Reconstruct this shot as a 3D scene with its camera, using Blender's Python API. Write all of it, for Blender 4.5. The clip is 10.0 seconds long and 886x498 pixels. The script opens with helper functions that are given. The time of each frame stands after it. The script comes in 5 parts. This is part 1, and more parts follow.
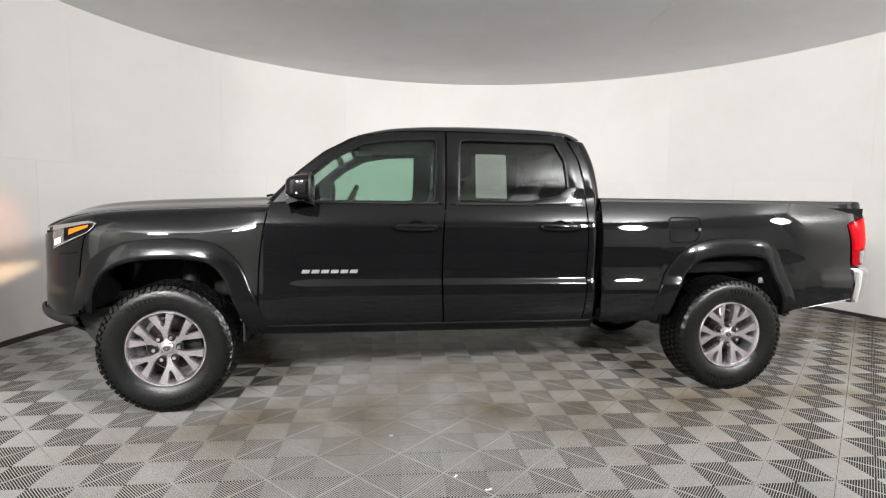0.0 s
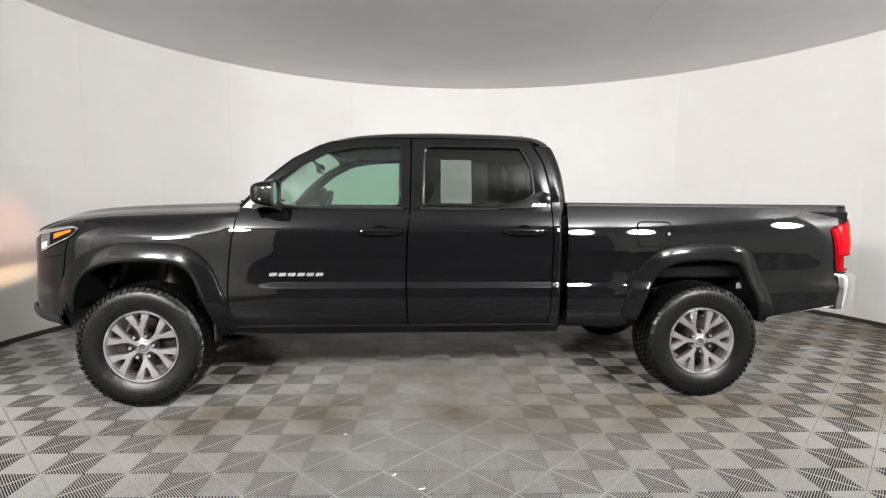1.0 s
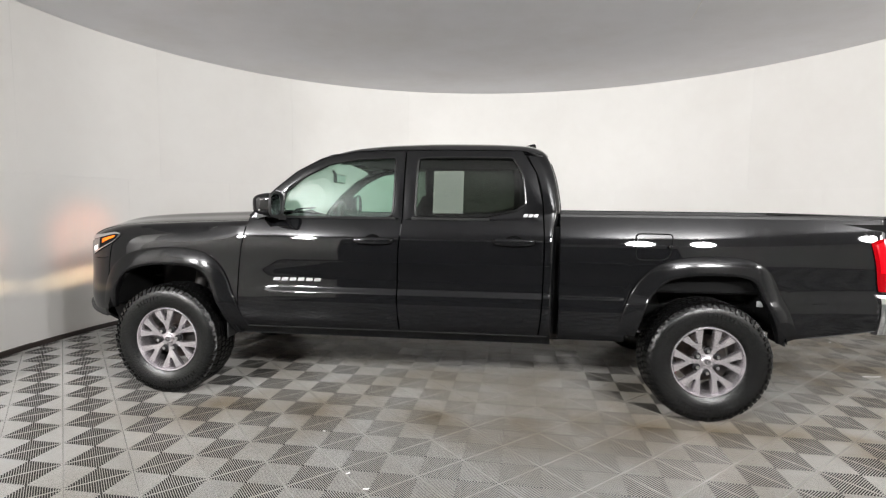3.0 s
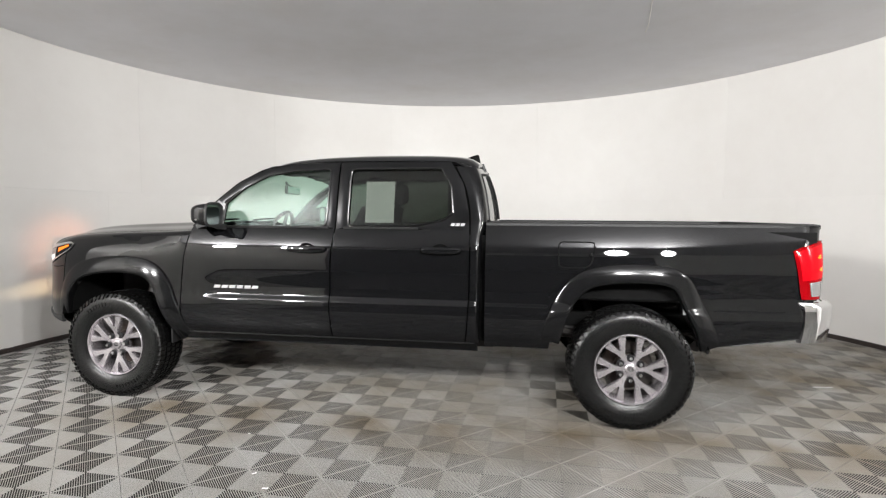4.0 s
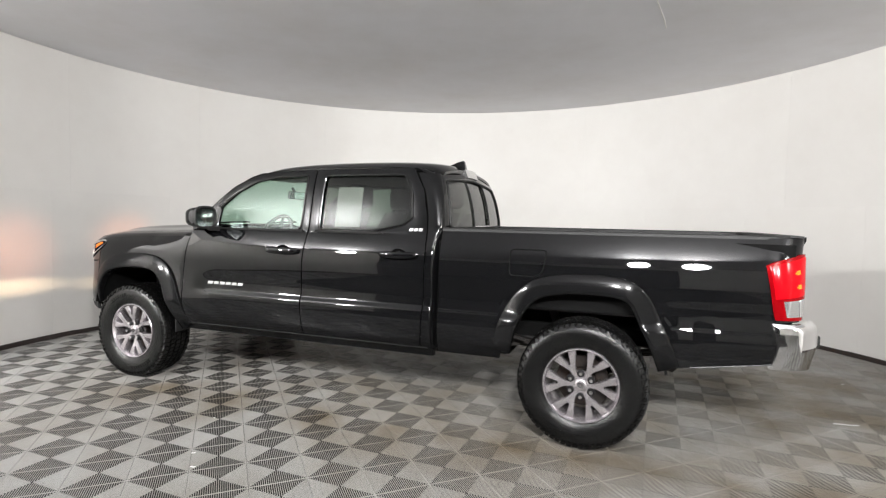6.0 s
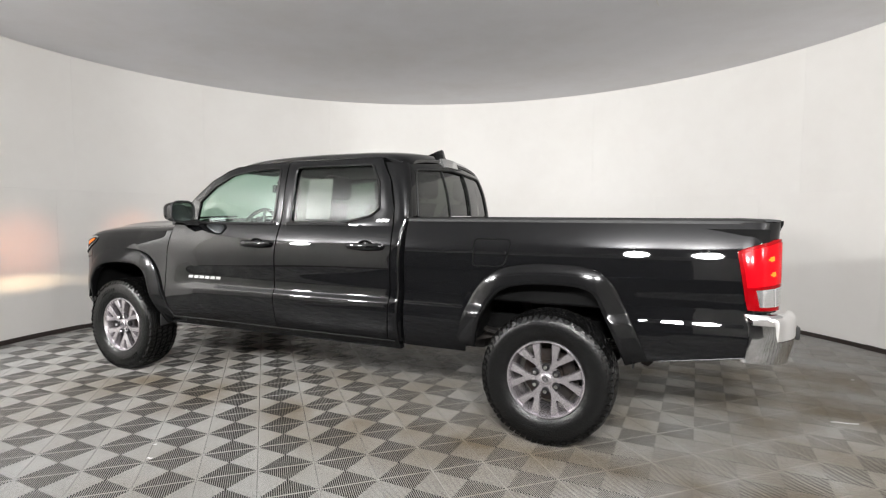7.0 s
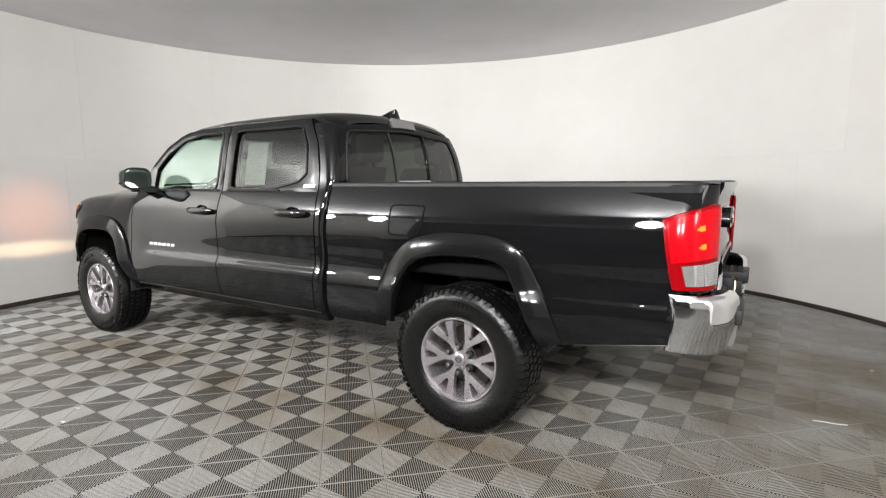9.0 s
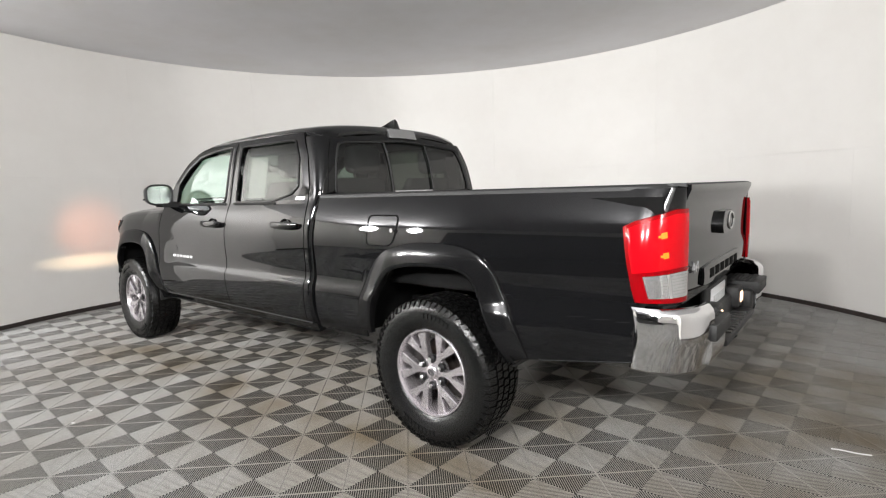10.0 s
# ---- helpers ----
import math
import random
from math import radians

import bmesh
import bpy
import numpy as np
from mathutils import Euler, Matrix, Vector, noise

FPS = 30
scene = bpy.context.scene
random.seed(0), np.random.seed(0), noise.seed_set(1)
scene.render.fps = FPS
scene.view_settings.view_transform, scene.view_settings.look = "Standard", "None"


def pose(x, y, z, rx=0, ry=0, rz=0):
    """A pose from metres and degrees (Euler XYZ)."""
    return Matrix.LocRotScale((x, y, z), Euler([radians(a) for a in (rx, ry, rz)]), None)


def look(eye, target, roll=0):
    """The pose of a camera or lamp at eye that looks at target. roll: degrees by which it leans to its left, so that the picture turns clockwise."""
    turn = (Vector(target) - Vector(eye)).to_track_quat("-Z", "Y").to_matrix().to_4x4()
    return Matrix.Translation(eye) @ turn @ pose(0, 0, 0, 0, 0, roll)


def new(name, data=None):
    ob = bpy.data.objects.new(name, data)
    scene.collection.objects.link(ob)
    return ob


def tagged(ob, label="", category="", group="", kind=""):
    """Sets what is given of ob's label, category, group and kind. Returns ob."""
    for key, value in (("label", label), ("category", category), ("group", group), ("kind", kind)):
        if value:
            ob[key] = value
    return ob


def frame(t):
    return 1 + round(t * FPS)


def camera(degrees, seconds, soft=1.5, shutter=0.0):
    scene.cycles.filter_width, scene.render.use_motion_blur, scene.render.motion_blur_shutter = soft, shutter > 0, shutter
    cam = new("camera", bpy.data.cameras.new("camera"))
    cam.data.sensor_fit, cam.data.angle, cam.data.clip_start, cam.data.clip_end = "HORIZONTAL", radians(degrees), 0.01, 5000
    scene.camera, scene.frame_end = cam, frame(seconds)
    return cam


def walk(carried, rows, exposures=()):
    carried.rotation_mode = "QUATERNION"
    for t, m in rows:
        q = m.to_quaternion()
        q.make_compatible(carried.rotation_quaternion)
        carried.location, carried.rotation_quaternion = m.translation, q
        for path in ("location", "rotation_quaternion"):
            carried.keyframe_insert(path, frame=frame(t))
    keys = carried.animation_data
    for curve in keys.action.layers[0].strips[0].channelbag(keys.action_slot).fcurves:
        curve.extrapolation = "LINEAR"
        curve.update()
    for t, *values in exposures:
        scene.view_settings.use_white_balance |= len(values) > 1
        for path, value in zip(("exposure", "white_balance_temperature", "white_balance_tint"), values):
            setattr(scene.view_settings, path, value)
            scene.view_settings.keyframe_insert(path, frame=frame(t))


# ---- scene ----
cam = camera(81.0, 10.0, soft=1.2)
PATH = [
    (0, (-0.63, -3.98, 1.26), (-0.346, -2.009, 1.072), 0.8),
    (0.5, (-0.407, -4.024, 1.273), (-0.183, -2.046, 1.078), 0.7),
    (1, (-0.201, -4.089, 1.283), (-0.045, -2.103, 1.102), 0.6),
    (1.5, (-0.04, -4.083, 1.307), (0.038, -2.092, 1.134), 1.0),
    (2, (0.227, -4.125, 1.328), (0.146, -2.137, 1.132), 1.5),
    (2.2, (0.27, -4.149, 1.33), (0.146, -2.161, 1.151), 1.5),
    (3.3, (0.641, -4.142, 1.356), (0.414, -2.163, 1.179), 0.5),
    (3.5, (0.765, -4.128, 1.361), (0.539, -2.147, 1.198), 0.5),
    (4, (1.098, -4.152, 1.334), (0.801, -2.179, 1.201), 0.4),
    (4.5, (1.315, -4.112, 1.328), (0.925, -2.154, 1.204), 0.5),
    (5, (1.524, -4.053, 1.356), (1.038, -2.116, 1.246), 1.5),
    (5.5, (1.781, -4.025, 1.351), (1.189, -2.117, 1.242), 1.6),
    (7, (2.406, -3.715, 1.309), (1.607, -1.887, 1.176), 0.2),
    (7.5, (2.536, -3.579, 1.3), (1.688, -1.775, 1.13), 0.1),
    (8, (2.731, -3.392, 1.287), (1.831, -1.618, 1.074), 0.2),
    (8.5, (2.93, -3.265, 1.307), (1.962, -1.532, 1.063), 0.1),
    (9, (3.064, -3.08, 1.292), (2.03, -1.388, 1.033), -0.3),
    (9.5, (3.23, -2.907, 1.293), (2.102, -1.277, 1.027), -1.6),
    (10, (3.433, -2.76, 1.291), (2.186, -1.213, 1.065), -1.8),
]
walk(cam, [(t, look(eye, target, roll)) for t, eye, target, roll in PATH])

# ---- light ----
world = bpy.data.worlds.new("world")
scene.world = world
world.use_nodes = True
world.node_tree.nodes["Background"].inputs[0].default_value = (0.02, 0.02, 0.021, 1)
world.node_tree.nodes["Background"].inputs[1].default_value = 0.3

ROOM_X, ROOM_Y, ROOM_A, ROOM_NEAR, ROOM_H = 0.675, 0.0, 4.37, 6.2, 3.085


def oval(angle, grow=0.0):
    """A point of the room's plan: a round wall about the truck, and a wider bay on the side of the one who films."""
    c, s = math.cos(angle), math.sin(angle)
    if s > -0.42:
        return (ROOM_X + (ROOM_A + grow) * c, ROOM_Y + (ROOM_A + grow) * s)
    return (ROOM_X + (6.2 + grow) * math.copysign(abs(c) ** 0.4, c), ROOM_Y - (ROOM_NEAR + grow) * abs(s) ** 0.4)


def rim(x):
    """The height of the ceiling, which rises a little towards the truck's tail."""
    return ROOM_H + 0.013 * x


def flood(x, y, z, target, power, size, colour=(1.0, 0.992, 0.985)):
    lamp = bpy.data.lights.new("flood_light", "AREA")
    lamp.shape, lamp.size, lamp.energy, lamp.color = "DISK", size, power, colour
    ob = new("flood_light", lamp)
    ob.matrix_world = look((x, y, z), target)
    return ob


# the last lamp is a fill, added to light the floor by the tail
FLOODS = [(-4.0, -5.55, 2.74, 210), (-2.8, -5.65, 2.74, 195), (2.5, -4.9, 2.74, 170), (3.4, -4.8, 2.74, 170), (5.5, -3.5, 2.74, 45)]


def flood_aim(x):
    """The lamps on the bonnet side look at the wall before the truck, the others at the far wall."""
    return (-1.7, 3.4, 2.3) if x < -2 else (0.6 + 0.12 * x, 3.2, 2.9)


for fx, fy, fz, watts in FLOODS:
    flood(fx, fy, fz, flood_aim(fx), watts, 0.38)

# ---- materials ----


def material(name, colour, rough=0.5, metal=0.0, coat=0.0, grain=0.0, grain_scale=60.0, stain=None, stain_scale=2.0, stain_amount=0.0, bump=0.0, bump_scale=200.0, per_object=0.0, specular=0.5, coat_rough=0.03):
    m = bpy.data.materials.new(name)
    m.use_nodes = True
    nt = m.node_tree
    b = nt.nodes["Principled BSDF"]
    b.inputs["Base Color"].default_value = (*colour, 1)
    b.inputs["Roughness"].default_value = rough
    b.inputs["Metallic"].default_value = metal
    b.inputs["Coat Weight"].default_value = coat
    b.inputs["Coat Roughness"].default_value = coat_rough
    b.inputs["Specular IOR Level"].default_value = specular
    geo = nt.nodes.new("ShaderNodeNewGeometry")
    colour_out = None
    if grain or stain or per_object:
        rgb = nt.nodes.new("ShaderNodeRGB")
        rgb.outputs[0].default_value = (*colour, 1)
        colour_out = rgb.outputs[0]
    if stain:
        big = nt.nodes.new("ShaderNodeTexNoise")
        big.inputs["Scale"].default_value, big.inputs["Detail"].default_value = stain_scale, 6
        big.inputs["Roughness"].default_value = 0.65
        nt.links.new(geo.outputs["Position"], big.inputs["Vector"])
        ramp = nt.nodes.new("ShaderNodeMapRange")
        ramp.inputs["From Min"].default_value, ramp.inputs["From Max"].default_value = 0.42, 0.72
        ramp.inputs["To Max"].default_value = stain_amount
        nt.links.new(big.outputs["Fac"], ramp.inputs["Value"])
        mix = nt.nodes.new("ShaderNodeMix")
        mix.data_type = "RGBA"
        nt.links.new(ramp.outputs["Result"], mix.inputs["Factor"])
        nt.links.new(colour_out, mix.inputs[6])
        mix.inputs[7].default_value = (*stain, 1)
        colour_out = mix.outputs[2]
    if grain:
        fine = nt.nodes.new("ShaderNodeTexNoise")
        fine.inputs["Scale"].default_value, fine.inputs["Detail"].default_value = grain_scale, 3
        nt.links.new(geo.outputs["Position"], fine.inputs["Vector"])
        ramp = nt.nodes.new("ShaderNodeMapRange")
        ramp.inputs["To Min"].default_value, ramp.inputs["To Max"].default_value = 1 - grain, 1 + grain
        nt.links.new(fine.outputs["Fac"], ramp.inputs["Value"])
        mul = nt.nodes.new("ShaderNodeVectorMath")
        mul.operation = "SCALE"
        nt.links.new(colour_out, mul.inputs[0])
        nt.links.new(ramp.outputs["Result"], mul.inputs["Scale"])
        colour_out = mul.outputs[0]
    if per_object:
        info = nt.nodes.new("ShaderNodeObjectInfo")
        ramp = nt.nodes.new("ShaderNodeMapRange")
        ramp.inputs["To Min"].default_value, ramp.inputs["To Max"].default_value = 1 - per_object, 1 + per_object
        nt.links.new(info.outputs["Random"], ramp.inputs["Value"])
        mul = nt.nodes.new("ShaderNodeVectorMath")
        mul.operation = "SCALE"
        nt.links.new(colour_out, mul.inputs[0])
        nt.links.new(ramp.outputs["Result"], mul.inputs["Scale"])
        colour_out = mul.outputs[0]
    if colour_out:
        nt.links.new(colour_out, b.inputs["Base Color"])
    if bump:
        rel = nt.nodes.new("ShaderNodeTexNoise")
        rel.inputs["Scale"].default_value, rel.inputs["Detail"].default_value = bump_scale, 2
        nt.links.new(geo.outputs["Position"], rel.inputs["Vector"])
        bp = nt.nodes.new("ShaderNodeBump")
        bp.inputs["Strength"].default_value, bp.inputs["Distance"].default_value = bump, 0.004
        nt.links.new(rel.outputs["Fac"], bp.inputs["Height"])
        nt.links.new(bp.outputs["Normal"], b.inputs["Normal"])
    return m


def glowing(name, colour, strength, rough=0.15):
    m = material(name, colour, rough)
    b = m.node_tree.nodes["Principled BSDF"]
    b.inputs["Emission Color"].default_value = (*colour, 1)
    b.inputs["Emission Strength"].default_value = strength
    return m


def glass(name, tint, gloss=1.0, base=0.04):
    """A thin pane: tinted see-through with a clear surface gloss."""
    m = bpy.data.materials.new(name)
    m.use_nodes = True
    nt = m.node_tree
    nt.nodes.remove(nt.nodes["Principled BSDF"])
    clear, shine, mix, facing = (nt.nodes.new(k) for k in ("ShaderNodeBsdfTransparent", "ShaderNodeBsdfGlossy", "ShaderNodeMixShader", "ShaderNodeLayerWeight"))
    clear.inputs[0].default_value = (*tint, 1)
    shine.inputs["Color"].default_value = (gloss, gloss, gloss, 1)
    shine.inputs["Roughness"].default_value = 0.01
    power, scale = nt.nodes.new("ShaderNodeMath"), nt.nodes.new("ShaderNodeMath")
    power.operation, power.inputs[1].default_value = "POWER", 5
    scale.operation, scale.inputs[1].default_value, scale.inputs[2].default_value = "MULTIPLY_ADD", 0.9, base
    nt.links.new(facing.outputs["Facing"], power.inputs[0])
    nt.links.new(power.outputs[0], scale.inputs[0])
    nt.links.new(scale.outputs[0], mix.inputs[0])
    nt.links.new(clear.outputs[0], mix.inputs[1])
    nt.links.new(shine.outputs[0], mix.inputs[2])
    nt.links.new(mix.outputs[0], nt.nodes["Material Output"].inputs[0])
    return m


WALL = material("wall_paint", (0.80, 0.785, 0.755), 0.42, grain=0.015, grain_scale=7, stain=(0.70, 0.67, 0.63), stain_scale=0.9, stain_amount=0.35, bump=0.06, bump_scale=90, per_object=0.012)
CEIL = material("ceiling_paint", (0.86, 0.86, 0.885), 0.7, grain=0.03, grain_scale=4, stain=(0.74, 0.72, 0.70), stain_scale=0.7, stain_amount=0.5)
BASE = material("dark_baseboard", (0.035, 0.026, 0.023), 0.5, grain=0.3, grain_scale=40)
TILE = material("grey_floor_plastic", (0.36, 0.36, 0.35), 0.32, specular=0.5, grain=0.12, grain_scale=35, stain=(0.25, 0.225, 0.185), stain_scale=0.8, stain_amount=0.55, per_object=0.03)
# brown dirt carried in on the wheels in two broken tracks, with shade painted in beside and behind the truck
nt = TILE.node_tree
geo, bsdf = nt.nodes.new("ShaderNodeNewGeometry"), nt.nodes["Principled BSDF"]
sep = nt.nodes.new("ShaderNodeSeparateXYZ")
nt.links.new(geo.outputs["Position"], sep.inputs[0])


def node_math(op, a, b=None, clamp=False):
    n = nt.nodes.new("ShaderNodeMath")
    n.operation, n.use_clamp = op, clamp
    for k, v in enumerate((a, b)):
        if isinstance(v, (int, float)):
            n.inputs[k].default_value = v
        elif v is not None:
            nt.links.new(v, n.inputs[k])
    return n.outputs[0]


def band(centre, width):
    d = node_math("ABSOLUTE", node_math("SUBTRACT", sep.outputs[1], centre))
    return node_math("SUBTRACT", 1.0, node_math("DIVIDE", d, width), True)


dirt_shade = node_math("MAXIMUM", node_math("MAXIMUM", band(-1.0, 0.8), band(0.95, 0.75)), node_math("MULTIPLY", band(-0.3, 2.9), 0.62))
behind = node_math("MULTIPLY", node_math("SUBTRACT", sep.outputs[0], 1.7), 0.8, True)
dirt_shade = node_math("MAXIMUM", dirt_shade, node_math("MULTIPLY", behind, band(0.5, 2.9)))
ahead = node_math("MULTIPLY", node_math("ADD", sep.outputs[0], 2.6), 0.8, True)
cloud = nt.nodes.new("ShaderNodeTexNoise")
cloud.inputs["Scale"].default_value, cloud.inputs["Detail"].default_value = 1.9, 7
nt.links.new(geo.outputs["Position"], cloud.inputs["Vector"])
blot = node_math("MULTIPLY", node_math("SUBTRACT", cloud.outputs["Fac"], 0.24), 2.6, True)
amount = node_math("MULTIPLY", node_math("MULTIPLY", node_math("MULTIPLY", dirt_shade, ahead), blot), 0.9)
clean = bsdf.inputs["Base Color"].links[0].from_socket
soil_shade = nt.nodes.new("ShaderNodeMix")
soil_shade.data_type = "RGBA"
nt.links.new(amount, soil_shade.inputs["Factor"])
nt.links.new(clean, soil_shade.inputs[6])
soil_shade.inputs[7].default_value = (0.125, 0.092, 0.050, 1)
nt.links.new(soil_shade.outputs[2], bsdf.inputs["Base Color"])
# near-black colour puts the shade of deep rib gaps into the underfloor
GAP_SHADE = material("gap_shade_underfloor", (0.008, 0.0075, 0.007), 0.9, grain=0.3, grain_scale=20)
PAINT = material("black_car_paint", (0.0045, 0.0046, 0.005), 0.5, coat=1.0, grain=0.1, grain_scale=900, coat_rough=0.025, specular=0.0)
PAINT.node_tree.nodes["Principled BSDF"].inputs["Coat IOR"].default_value = 1.43
GLOSS = material("gloss_black_trim", (0.006, 0.006, 0.006), 0.2, coat=0.3, grain=0.1)
PLASTIC = material("textured_black_plastic", (0.016, 0.016, 0.016), 0.55, grain=0.3, grain_scale=250, bump=0.15, bump_scale=600)
FLARE = material("satin_black_flare", (0.006, 0.006, 0.0063), 0.5, coat=0.5, grain=0.1, grain_scale=700, coat_rough=0.12, specular=0.0)
DARK = material("matte_black", (0.006, 0.006, 0.006), 0.9, grain=0.3, grain_scale=30, specular=0.1)
SEAL = material("rubber_seal", (0.008, 0.008, 0.008), 0.6, grain=0.2)
RUBBER = material("tyre_rubber", (0.004, 0.004, 0.004), 0.25, grain=0.4, grain_scale=45, bump=0.6, bump_scale=110, specular=0.42)
ALLOY = material("silver_alloy", (0.56, 0.53, 0.55), 0.27, metal=0.85, grain=0.06, grain_scale=60)
ALLOY_DARK = material("pocket_shade_and_emblem", (0.016, 0.015, 0.016), 0.5, metal=0.6, grain=0.2)
CHROME = material("chrome", (0.78, 0.78, 0.79), 0.06, metal=1.0, grain=0.02)
STEEL = material("dull_steel", (0.05, 0.046, 0.044), 0.5, metal=0.8, grain=0.3, grain_scale=40, stain=(0.10, 0.06, 0.04), stain_scale=9, stain_amount=0.6)
FRAME = material("chassis_black", (0.013, 0.012, 0.011), 0.6, grain=0.4, grain_scale=25, stain=(0.05, 0.035, 0.025), stain_scale=6, stain_amount=0.5)
CLOTH = material("dark_grey_seat_cloth", (0.028, 0.029, 0.031), 0.95, grain=0.12, grain_scale=40)
TRIMGREY = material("grey_cabin_plastic", (0.06, 0.06, 0.062), 0.6, grain=0.2, grain_scale=150)
LINER = material("pale_headliner", (0.30, 0.295, 0.28), 0.95, grain=0.1, grain_scale=150)
PAPER = material("white_paper", (0.75, 0.76, 0.74), 0.8, grain=0.03)
INK = material("grey_print", (0.58, 0.59, 0.59), 0.8, grain=0.2)
RED = glowing("red_lamp_lens", (0.21, 0.001, 0.003), 0.12, 0.05)
RED_INNER = glowing("lit_red_reflector", (0.42, 0.002, 0.006), 0.30, 0.12)
for lamp_red in (RED, RED_INNER):
    lamp_red.node_tree.nodes["Principled BSDF"].inputs["Specular IOR Level"].default_value = 0.14
BULB = glowing("lit_red_bulb", (1.0, 0.15, 0.010), 1.1)
HEADLENS = material("clear_headlamp_lens", (0.16, 0.155, 0.15), 0.1, metal=0.4, coat=1.0, grain=0.3, grain_scale=70)
CLEARLENS = material("clear_ribbed_lens", (0.48, 0.48, 0.48), 0.14, metal=0.75, coat=1.0, grain=0.06, grain_scale=60)
AMBER = glowing("lit_amber_lens", (0.75, 0.15, 0.006), 0.32, 0.1)
BEAM = glowing("lit_headlamp", (0.8, 0.74, 0.7), 0.5, 0.1)
PLATELIT = glowing("lit_lamp_glass", (1.0, 0.72, 0.5), 1.6, 0.2)
GLASS_CLEAR = glass("clear_green_glass", (0.73, 0.84, 0.785))
GLASS_DARK = glass("dark_privacy_glass", (0.40, 0.43, 0.40))
GLASS_REAR = glass("smoked_rear_glass", (0.24, 0.26, 0.235), base=0.06)
BADGE = material("silver_badge", (0.72, 0.72, 0.73), 0.2, metal=0.7, grain=0.03)
MIRROR = material("mirror_glass", (0.75, 0.80, 0.80), 0.02, metal=1.0, grain=0.01)
WHITEPAINT = material("white_plate", (0.78, 0.79, 0.80), 0.4, grain=0.03)
REFLECTED_FLOOR = material("dark_reflected_sheet", (0.016, 0.0155, 0.015), 0.85, grain=0.3, grain_scale=12, specular=0.1)
REFLECTED_DARK = material("dark_reflected_slats", (0.012, 0.012, 0.013), 0.7, grain=0.3, grain_scale=8)
LITTER = material("white_paper_scrap", (0.85, 0.85, 0.84), 0.7, grain=0.05)

# ---- mesh helpers ----


def mesh_of(name, verts, faces, mat, sharp=32.0, smooth=True):
    me = bpy.data.meshes.new(name)
    me.from_pydata([tuple(v) for v in verts], [], faces)
    me.update()
    bm = bmesh.new()
    bm.from_mesh(me)
    bmesh.ops.remove_doubles(bm, verts=bm.verts, dist=0.00005)
    bmesh.ops.recalc_face_normals(bm, faces=bm.faces)
    bm.to_mesh(me)
    bm.free()
    me.materials.append(mat)
    if smooth:
        me.shade_smooth()
        me.set_sharp_from_angle(angle=radians(sharp))
    return me


def part(name, data, parent, label="", pose_m=None):
    """Links mesh data as one part under a thing or a part."""
    ob = new(name, data)
    ob.parent = parent
    if pose_m is not None:
        ob.matrix_basis = pose_m
    if label:
        ob["label"] = label
    return ob


def from_bm(name, bm, mat, sharp=32.0):
    me = bpy.data.meshes.new(name)
    bmesh.ops.recalc_face_normals(bm, faces=bm.faces)
    bm.to_mesh(me)
    bm.free()
    me.materials.append(mat)
    me.shade_smooth()
    me.set_sharp_from_angle(angle=radians(sharp))
    return me


def box_bm(bm, x0, x1, y0, y1, z0, z1, bevel=0.0, segments=2):
    r = bmesh.ops.create_cube(bm, size=1, matrix=Matrix.LocRotScale(((x0 + x1) / 2, (y0 + y1) / 2, (z0 + z1) / 2), None, (abs(x1 - x0), abs(y1 - y0), abs(z1 - z0))))
    if bevel:
        vs = set(r["verts"])
        es = [e for e in bm.edges if e.verts[0] in vs and e.verts[1] in vs]
        bmesh.ops.bevel(bm, geom=es, offset=bevel, segments=segments, affect="EDGES", profile=0.5)


def box(name, x0, x1, y0, y1, z0, z1, mat, bevel=0.0, segments=2):
    bm = bmesh.new()
    box_bm(bm, x0, x1, y0, y1, z0, z1, bevel, segments)
    return from_bm(name, bm, mat)


def grid(nu, nv, fn, wrap=False):
    vs = [fn(i / (nu if wrap else nu - 1), j / (nv - 1)) for i in range(nu) for j in range(nv)]
    fs = []
    for i in range(nu if wrap else nu - 1):
        k = (i + 1) % nu
        for j in range(nv - 1):
            fs.append((i * nv + j, k * nv + j, k * nv + j + 1, i * nv + j + 1))
    return vs, fs


def shell(nu, nv, fn, inward, depth=0.012):
    """A sheet whose border is folded in by depth along inward(p), so that its edge has thickness."""
    vs, fs = grid(nu, nv, fn)
    ring = [i * nv for i in range(nu)] + [(nu - 1) * nv + j for j in range(1, nv)] + [i * nv + nv - 1 for i in range(nu - 2, -1, -1)] + [j for j in range(nv - 2, 0, -1)]
    base = len(vs)
    for k in ring:
        p = Vector(vs[k])
        vs.append(tuple(p + Vector(inward(p)) * depth))
    n = len(ring)
    for i in range(n):
        fs.append((ring[i], ring[(i + 1) % n], base + (i + 1) % n, base + i))
    return vs, fs


def lerp(a, b, t):
    return a + (b - a) * t


def curve(points):
    """A smooth function through (key, value) points."""
    ks = [p[0] for p in points]
    vals = [p[1] for p in points]
    n = len(ks)
    d = [(vals[i + 1] - vals[i]) / (ks[i + 1] - ks[i]) for i in range(n - 1)]
    m = [d[0]] + [0 if d[i - 1] * d[i] <= 0 else 2 * d[i - 1] * d[i] / (d[i - 1] + d[i]) for i in range(1, n - 1)] + [d[-1]]

    def value(x):
        if x <= ks[0]:
            return vals[0]
        if x >= ks[-1]:
            return vals[-1]
        i = max(k for k in range(n - 1) if ks[k] <= x)
        h = ks[i + 1] - ks[i]
        t = (x - ks[i]) / h
        return (1 + 2 * t) * (1 - t) ** 2 * vals[i] + t * (1 - t) ** 2 * h * m[i] + t * t * (3 - 2 * t) * vals[i + 1] + t * t * (t - 1) * h * m[i + 1]
    return value


